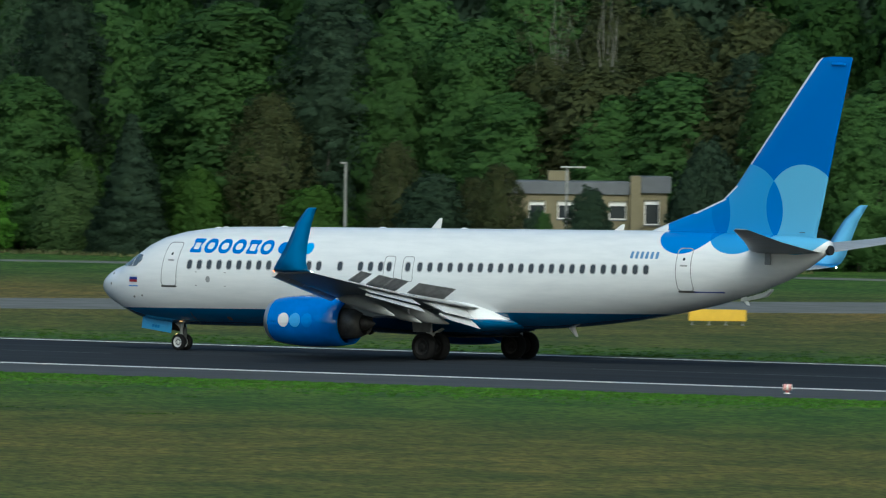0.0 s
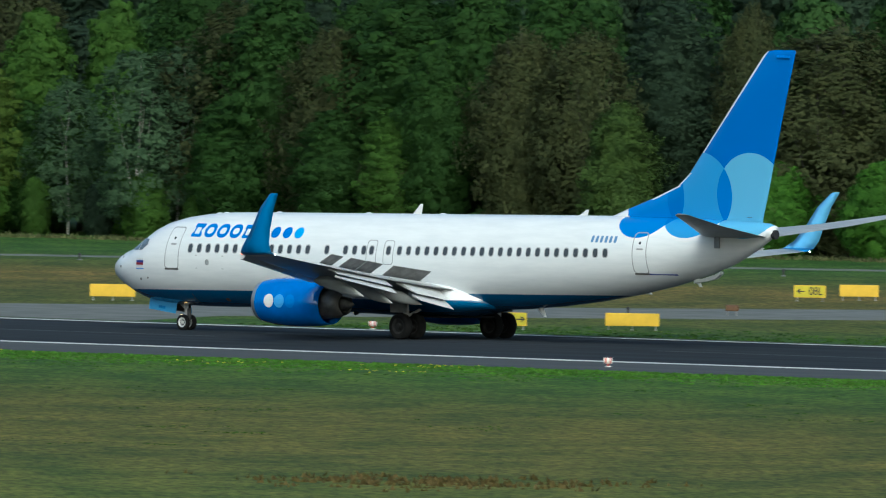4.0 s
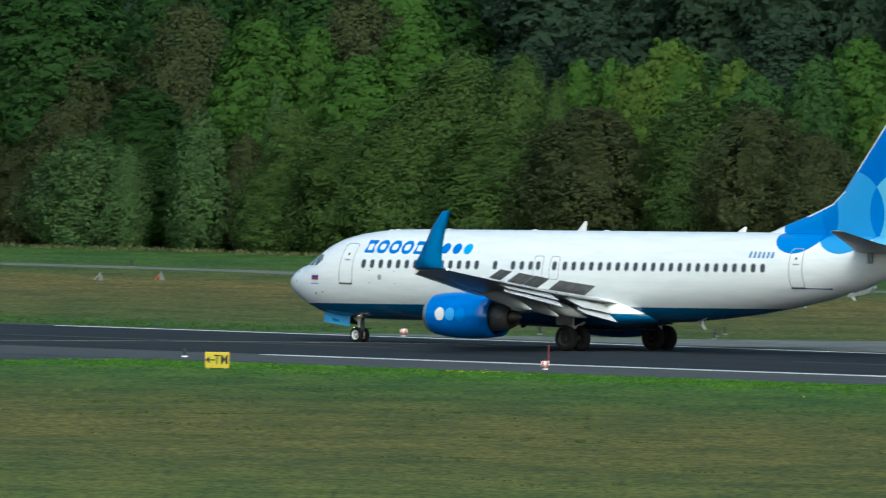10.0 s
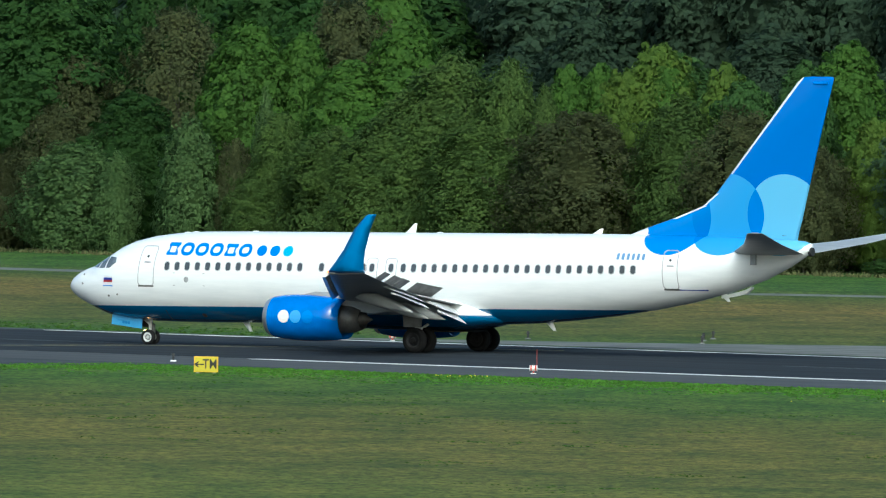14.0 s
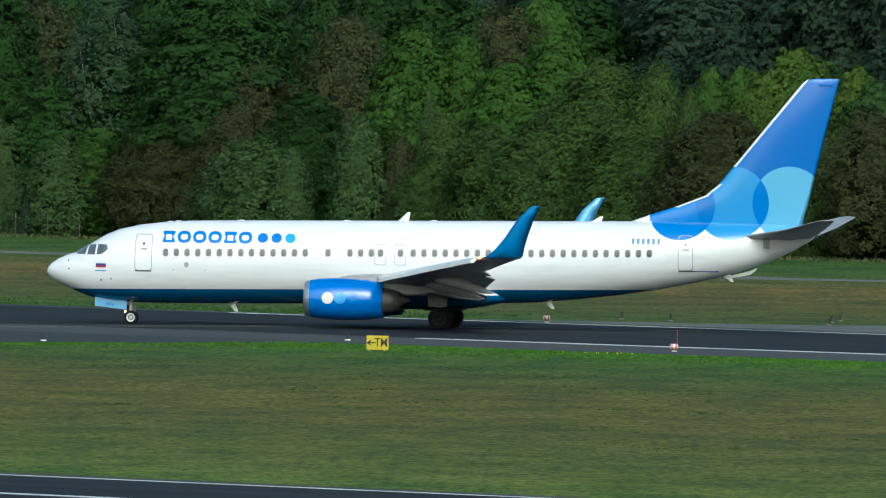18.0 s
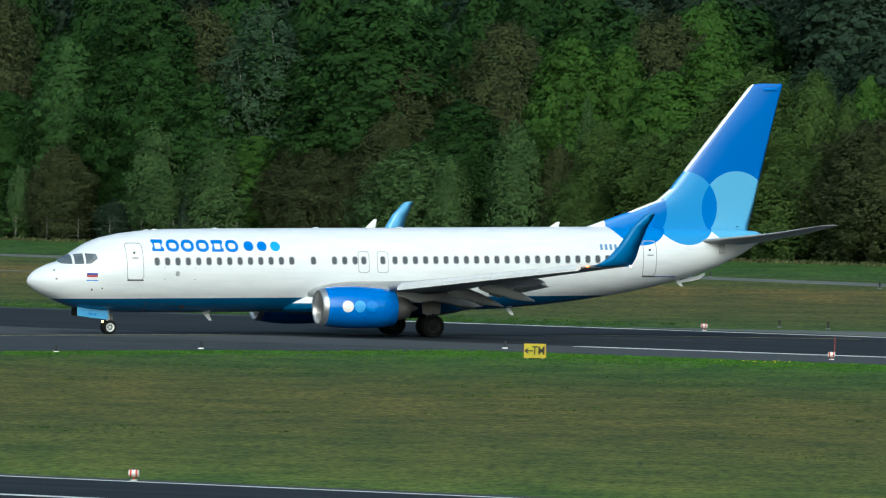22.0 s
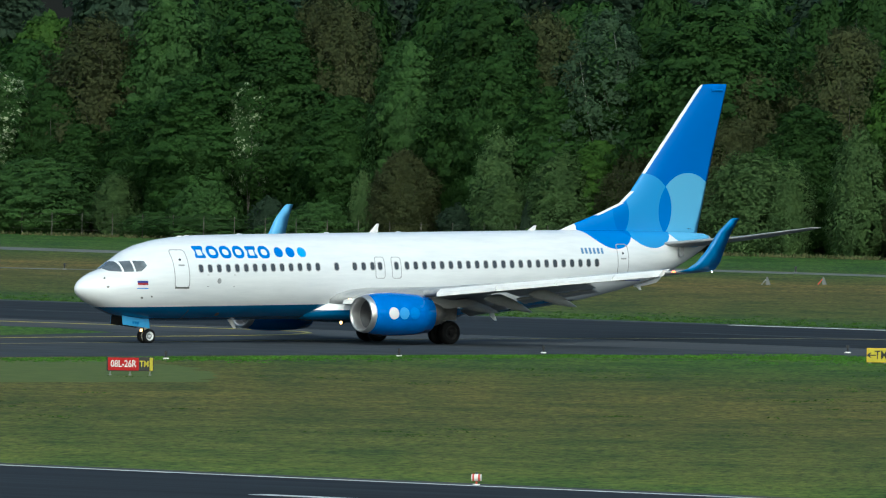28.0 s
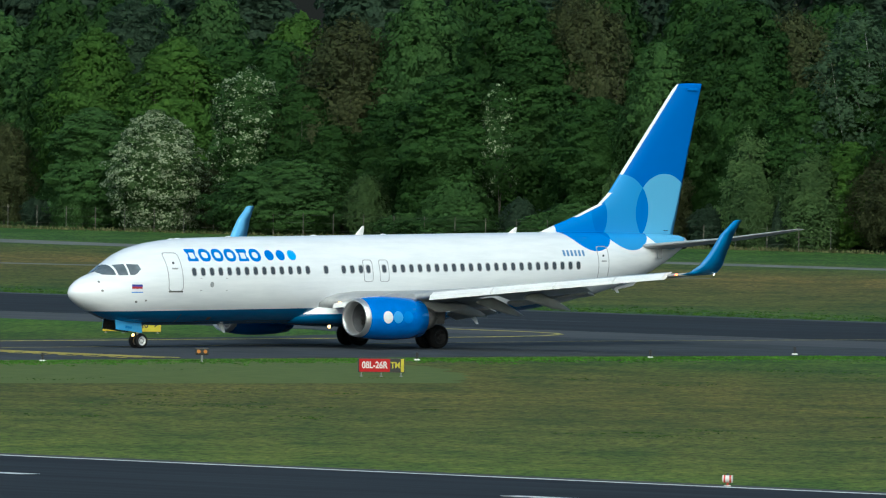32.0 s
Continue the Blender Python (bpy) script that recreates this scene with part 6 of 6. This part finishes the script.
def edge_light(x, y, s=1.0, flag=False):
    t = tagged(new("runway_edge_light"), "red and white raised runway edge light", "light", "runway edge lights")
    t.matrix_basis = pose(x, y, 0, 0, 0, 40)
    part("base", tube((0, 0, -0.03), (0, 0, 0.05), 0.16 * s, 0.14 * s, 14), M_LENSWHITE, t)
    part("stem", tube((0, 0, 0.05), (0, 0, 0.2 * s), 0.035, n=8), M_LENSRED, t)
    part("body", tube((-0.2 * s, 0, 0.32 * s), (0.2 * s, 0, 0.32 * s), 0.15 * s, n=14), M_LENSWHITE, t)
    for dx in (-0.12, 0.12):
        part("red_band", tube(((dx - 0.04) * s, 0, 0.32 * s), ((dx + 0.04) * s, 0, 0.32 * s), 0.156 * s, n=14), M_LENSRED, t)
    part("lens", tube((0, 0, 0.45 * s), (0, 0, 0.55 * s), 0.06 * s, 0.04 * s, 10), M_PANE, t)
    if flag:
        part("whip", tube((0.14, 0, 0.3), (0.14, 0, 1.05), 0.012, n=6), M_LENSRED, t)
    return t


for x, fl in ((60, False), (0, False), (-60, True)):
    edge_light(x, 0.0, 0.8, fl)
for x in (9.4, -50.6, -110.6):
    edge_light(x, 41.6, 0.78)
edge_light(75.7, -170.2, 0.85)


def taxi_light(x, y):
    t = tagged(new("taxiway_light"), "small dark taxiway light on a pale base", "light", "taxiway lights")
    t.matrix_basis = pose(x, y, 0)
    part("base", tube((0, 0, -0.03), (0, 0, 0.07), 0.16, 0.13, 12), M_LENSWHITE if y < 40 else M_CONCRETE, t)
    part("stem", tube((0, 0, 0.07), (0, 0, 0.24), 0.05, n=8), M_SIGNBLACK, t)
    part("cap", tube((0, 0, 0.24), (0, 0, 0.38), 0.085, 0.06, 10), M_SIGNBLACK, t)


for x, y in ((-81.5, -0.4), (-84.0, -17.8), (-80.3, -30.4), (-78.5, -46.5), (-80.5, -67.3), (-116.0, 52.3), (-112.0, 51.8), (-107.0, 58.3), (-102.4, 53.5), (-60.2, 46.5), (-68, 78), (-110, 62)):
    taxi_light(x, y)
# guard light by the holding position
t = tagged(new("guard_light"), "amber twin guard light on a short pole", "light")
t.matrix_basis = pose(-77.4, -60.5, 0, 0, 0, 50)
part("pole", tube((0, 0, -0.02), (0, 0, 0.36), 0.04, n=8), M_POST, t)
g = part("housing", box(-0.3, 0.3, -0.1, 0.1, 0.34, 0.66, 0.03), M_SIGNBLACK, t, "black lamp housing")
for dx in (-0.15, 0.15):
    part("visor", tube((dx, -0.17, 0.5), (dx, -0.09, 0.5), 0.12, n=12), M_SIGNBLACK, g)
    part("lens", tube((dx, -0.185, 0.5), (dx, -0.172, 0.5), 0.085, n=12), M_AMBERLENS, g, "amber lens")
for x, y in ((-89.4, 79.8), (-65.2, 82.0)):
    t = tagged(new("approach_unit"), "orange lamp housing on two short legs", "light", "orange lamp housings")
    t.matrix_basis = pose(x, y, 0, 0, 0, 40)
    part("housing", box(-0.3, 0.3, -0.2, 0.2, 0.22, 0.5, 0.04), M_ORANGE, t)
    for dx in (-0.2, 0.2):
        part("leg", tube((dx, 0, -0.02), (dx, 0, 0.24), 0.03, n=8), M_POST, t)
# leaning marker boards far out on the grass
for x, y, mt in ((-219.6, 126.5, M_LENSWHITE), (-219.8, 131.2, M_LENSRED)):
    t = tagged(new("marker_board"), "small leaning marker board out on the grass", "marker", "marker boards")
    t.matrix_basis = pose(x, y, 0, 0, 0, 43)
    part("board", loft([[(-0.05, -0.25, 0), (0.22, -0.25, 0), (0.05, -0.25, 0.45), (-0.02, -0.25, 0.45)], [(-0.05, 0.25, 0), (0.22, 0.25, 0), (0.05, 0.25, 0.45), (-0.02, 0.25, 0.45)]]), M_CONCRETE, t)
    part("brace", tube((-0.3, 0, 0), (0.0, 0, 0.36), 0.03, n=8), M_LENSRED if mt is M_LENSRED else M_POST, t)
for x, y in ((-226, 156), (-190, 163), (-196, 140), (-250, 158), (-300, 162), (-262, 110), (-170, 150), (-130, 160)):
    taxi_light(x, y)

# ---- low building and lamp posts at the wood's edge ----
M_WALL = material("ochre_render", (0.20, 0.175, 0.105), 0.85, vary=0.2, scale=0.8, bump=0.1)
M_ROOFEDGE = material("roof_edge_grey", (0.11, 0.12, 0.135), 0.6, vary=0.2, scale=1.0)
M_WINFRAME = material("white_window_frame", (0.75, 0.75, 0.74), 0.5)
M_GLASS = material("office_glass", (0.03, 0.035, 0.04), 0.08, spec=0.7)
house = tagged(new("low_building"), "flat-roofed ochre building with grey fascia among trees", "building")
house.matrix_basis = pose(-113.6, 206, 0, 0, 0, 40)


def wall_with_holes(x0, x1, z0, z1, holes, y0, y1):
    """Wall pieces round upright openings; holes: (x from, x to, z from, z to)."""
    out = []
    cuts = sorted(holes)
    last = x0
    for a, b, c, d in cuts:
        out += [(last, a, z0, z1), (a, b, z0, c), (a, b, d, z1)]
        last = b
    out.append((last, x1, z0, z1))
    for a, b, c, d in out:
        part("wall_panel", box(a, b, y0, y1, c, d), M_WALL, house)


holes = [(-3.05, -2.2, 2.45, 3.4), (-1.55, -0.65, 2.45, 3.4), (1.15, 2.07, 2.45, 3.4)]
wall_with_holes(-4.5, 2.26, -0.1, 3.74, holes, 0, 0.3)
part("side_wall", box(-4.5, -4.2, 0.31, 4.69, -0.1, 3.74), M_WALL, house)
part("back_wall", box(-4.5, 4.1, 4.7, 5, -0.1, 3.74), M_WALL, house)
part("stair_tower", box(2.27, 2.8, -0.5, 2.0, -0.1, 4.75), M_WALL, house, "taller ochre stair tower")
wall_with_holes(2.81, 4.2, -0.1, 3.85, [(3.0, 3.8, 2.2, 3.5)], -0.2, 0.1)
part("fascia", box(-4.65, 2.26, -0.15, 5.1, 3.75, 4.42, 0.03), M_ROOFEDGE, house, "grey roof fascia")
part("fascia", box(2.81, 4.4, -0.4, 5.1, 3.86, 4.72, 0.03), M_ROOFEDGE, house, "grey roof fascia")
part("roof_box", box(-2.0, -0.9, 2, 3.5, 4.43, 4.95, 0.03), M_WALL, house)
for a, b, c, d in holes + [(3.0, 3.8, 2.2, 3.5)]:
    yy = -0.2 if a > 2.5 else 0.0
    w = part("window", box(a, b, yy + 0.16, yy + 0.2, c, d), M_WINFRAME, house)
    part("pane", box(a + 0.07, b - 0.05, yy + 0.14, yy + 0.157, c + 0.06, d - 0.12), M_GLASS, w)
    part("blind", box(a + 0.05, b - 0.03, yy + 0.12, yy + 0.138, d - 0.24, d - 0.03), M_WINFRAME, w)
    part("sill", box(a - 0.05, b + 0.05, yy - 0.08, yy + 0.1, c - 0.07, c - 0.003), M_ROOFEDGE, w)


def lamp_post(x, y, h, two):
    t = tagged(new("lamp_post"), "slim grey lamp post at the wood's edge", "lamp")
    t.matrix_basis = pose(x, y, 0, 0, 0, 40)
    part("pole", tube((0, 0, -0.1), (0, 0, h), 0.09, 0.06, 10), M_POST, t)
    part("head", box(-0.28 if not two else -0.3, 0.06 if not two else 1.0, -0.09, 0.09, h, h + 0.1, 0.02), M_POST, t)
    return t


lamp_post(-125.5, 200.5, 5.15, False)
lamp_post(-110.6, 200.5, 5.2, True)

# ---- wire fence along the foot of the wood ----
fence = tagged(new("wire_fence"), "thin wire fence on grey posts before the wood", "fence")
for i in range(38):
    x = -424 + 3.0 * i
    part("post", tube((x, 199.3, -0.05), (x, 199.3, 1.55), 0.024, n=6), M_BARK, fence)
for z in (0.4, 0.9, 1.4):
    part("wire", box(-424, -313, 199.28, 199.30, z, z + 0.006), M_BARK, fence)

# ---- grass tufts and dandelions along the runway edge ----
M_TUFT = material("long_grass", (0.062, 0.145, 0.013), 0.8, scale=0.4, color2=(0.040, 0.105, 0.011), island=0.35, spec=0.2)
M_WEED = material("field_weed", (0.046, 0.092, 0.014), 0.8, scale=0.8, color2=(0.034, 0.070, 0.012), island=0.3, spec=0.1)
M_STRAW = material("dry_grass", (0.088, 0.092, 0.038), 0.85, scale=0.4, color2=(0.055, 0.066, 0.024), island=0.35, spec=0.2)
M_FLOWER = material("dandelion_yellow", (0.62, 0.52, 0.02), 0.7, island=0.2)


def tufts(name, count, place, height, width, mat, seed, label, cat, blades=5):
    rnd = np.random.default_rng(seed)
    c = place(rnd, count)
    c = np.repeat(c, blades, 0)
    n = len(c)
    c = c + rnd.normal(size=(n, 2)) * width
    h = height * (0.4 + 0.9 * rnd.random(n))
    a = rnd.random(n) * np.pi
    w = 0.05 + 0.06 * rnd.random(n)
    lean = rnd.normal(size=(n, 2)) * 0.35 * h[:, None]
    v = np.zeros((n, 3, 3))
    v[:, 0, 0], v[:, 0, 1] = c[:, 0] - w * np.cos(a), c[:, 1] - w * np.sin(a)
    v[:, 1, 0], v[:, 1, 1] = c[:, 0] + w * np.cos(a), c[:, 1] + w * np.sin(a)
    v[:, 2, :2], v[:, 2, 2] = c + lean, h
    me = bpy.data.meshes.new(name)
    me.from_pydata(v.reshape(-1, 3).tolist(), [], np.arange(3 * n).reshape(-1, 3).tolist())
    me.materials.append(mat)
    return tagged(new(name, me), label, cat, kind="stuff")


def verge(rnd, n):
    x = rnd.uniform(-80, 75, n)
    y = -5.0 - np.abs(rnd.normal(size=n)) * 5.5
    return np.stack([x, y], 1)


def corner(rnd, n):
    y = rnd.uniform(-80, -6, n)
    x = -81.5 + np.where(y > -18, (y + 18) * 0.9, 0) + np.abs(rnd.normal(size=n)) * 3
    return np.stack([x, y], 1)


def far_verge(rnd, n):
    x = rnd.uniform(-300, 60, n)
    y = 42.3 + np.abs(rnd.normal(size=n)) * 6
    keep = ~((x < -60) & (x > -122))
    return np.stack([x, y], 1)[keep]


def wood_foot(rnd, n):
    x = rnd.uniform(-420, -95, n)
    return np.stack([x, 197.5 + np.abs(rnd.normal(size=n)) * 2.5], 1)


tufts("verge_grass", 7000, verge, 0.055, 0.12, M_TUFT, 3, "long bright grass along the runway's edge", "grass")
tufts("corner_grass", 3000, corner, 0.05, 0.12, M_TUFT, 4, "long bright grass round the taxiway corner", "grass")
tufts("far_verge_grass", 4000, far_verge, 0.06, 0.12, M_WEED, 7, "long grass beyond the runway", "grass")


def weeds(rnd, n):
    """Low broad-leaved patches scattered over the mown field."""
    k = 170
    cx, cy = rnd.uniform(-90, 70, k), -6 - 125 * rnd.random(k) ** 1.3
    own = rnd.integers(0, k, n)
    r = 0.4 + 2.0 * rnd.random(k)
    out = np.stack([cx[own] + rnd.normal(size=n) * r[own], cy[own] + rnd.normal(size=n) * r[own]], 1)
    return out[(out[:, 0] > -78) | (out[:, 1] < -100)]


tufts("field_weeds", 1400, weeds, 0.032, 0.25, M_WEED, 5, "low dark green weeds scattered in the mown field", "weeds", 4)
def rusty(rnd, n):
    """A patch of dead reddish stalks out in the field."""
    return np.stack([rnd.normal(size=n) * 3.5 + 102, rnd.normal(size=n) * 3.0 - 123], 1)


M_RUST = material("dead_stalks", (0.092, 0.066, 0.026), 0.9, scale=0.6, color2=(0.068, 0.058, 0.020), island=0.35, spec=0.1)
tufts("dead_stalks", 200, rusty, 0.15, 0.25, M_RUST, 21, "dead reddish-brown stalks standing in the field", "weeds", 4)
tufts("wood_edge_grass", 2200, wood_foot, 0.22, 0.3, M_STRAW, 8, "tall dry grass at the foot of the wood", "grass")


def flowers(name, count, place, seed):
    rnd = np.random.default_rng(seed)
    c = place(rnd, count)
    n = len(c)
    v = np.zeros((n, 4, 3))
    s = 0.018 + 0.024 * rnd.random(n)
    for k, (dx, dy) in enumerate(((-1, -0.4), (1, -0.4), (0, 1))):
        v[:, k, 0], v[:, k, 1], v[:, k, 2] = c[:, 0] + dx * s, c[:, 1] + dy * s, 0.1
    v[:, 3, 0], v[:, 3, 1], v[:, 3, 2] = c[:, 0], c[:, 1], 0.1 + 1.4 * s
    f = (np.array([[0, 1, 3], [1, 2, 3], [2, 0, 3], [0, 2, 1]])[None] + 4 * np.arange(n)[:, None, None]).reshape(-1, 3)
    me = bpy.data.meshes.new(name)
    me.from_pydata(v.reshape(-1, 3).tolist(), [], f.tolist())
    me.materials.append(M_FLOWER)
    return tagged(new(name, me), "yellow dandelions scattered in the grass", "flowers", kind="stuff")


def patches(rnd, n):
    k = n // 18
    c = np.stack([rnd.uniform(-82, 12, k), -7 - np.abs(rnd.normal(size=k)) * 8], 1)
    return np.repeat(c, 18, 0) + rnd.normal(size=(k * 18, 2)) * np.array([1.6, 1.2])


flowers("dandelions", 110, patches, 9)


def motions():
    walk(airliner, [(t, pose(x, y, 0, 0, 0, 180 + a)) for t, x, y, a in TAXI])
    for panel_, hinge in SPOILERS:
        walk(panel_, [(t, hinge @ pose(0, 0, 0, 0, a, 0)) for t, a in ((0, 40), (19.0, 40), (20.6, 20), (22.0, 0), (32, 0))])
    # wheels roll with the distance covered, nose wheel first
    for wheel_, x, y, r in WHEELS:
        rows, turned, last = [], 0.0, None
        t = 0.0
        while t <= 32.0001:
            gx, gy, ga = taxi_at(t)
            c, s = math.cos(radians(180 + ga)), math.sin(radians(180 + ga))
            px, py = gx + c * x - s * y, gy + s * x + c * y
            if last is not None:
                turned += 0.95 * ((px - last[0]) * c + (py - last[1]) * s) / r
            last = (px, py)
            rows.append((t, pose(x, y, r, 0, math.degrees(turned), 0)))
            t += 1 / 30
        walk(wheel_, rows)


motions()
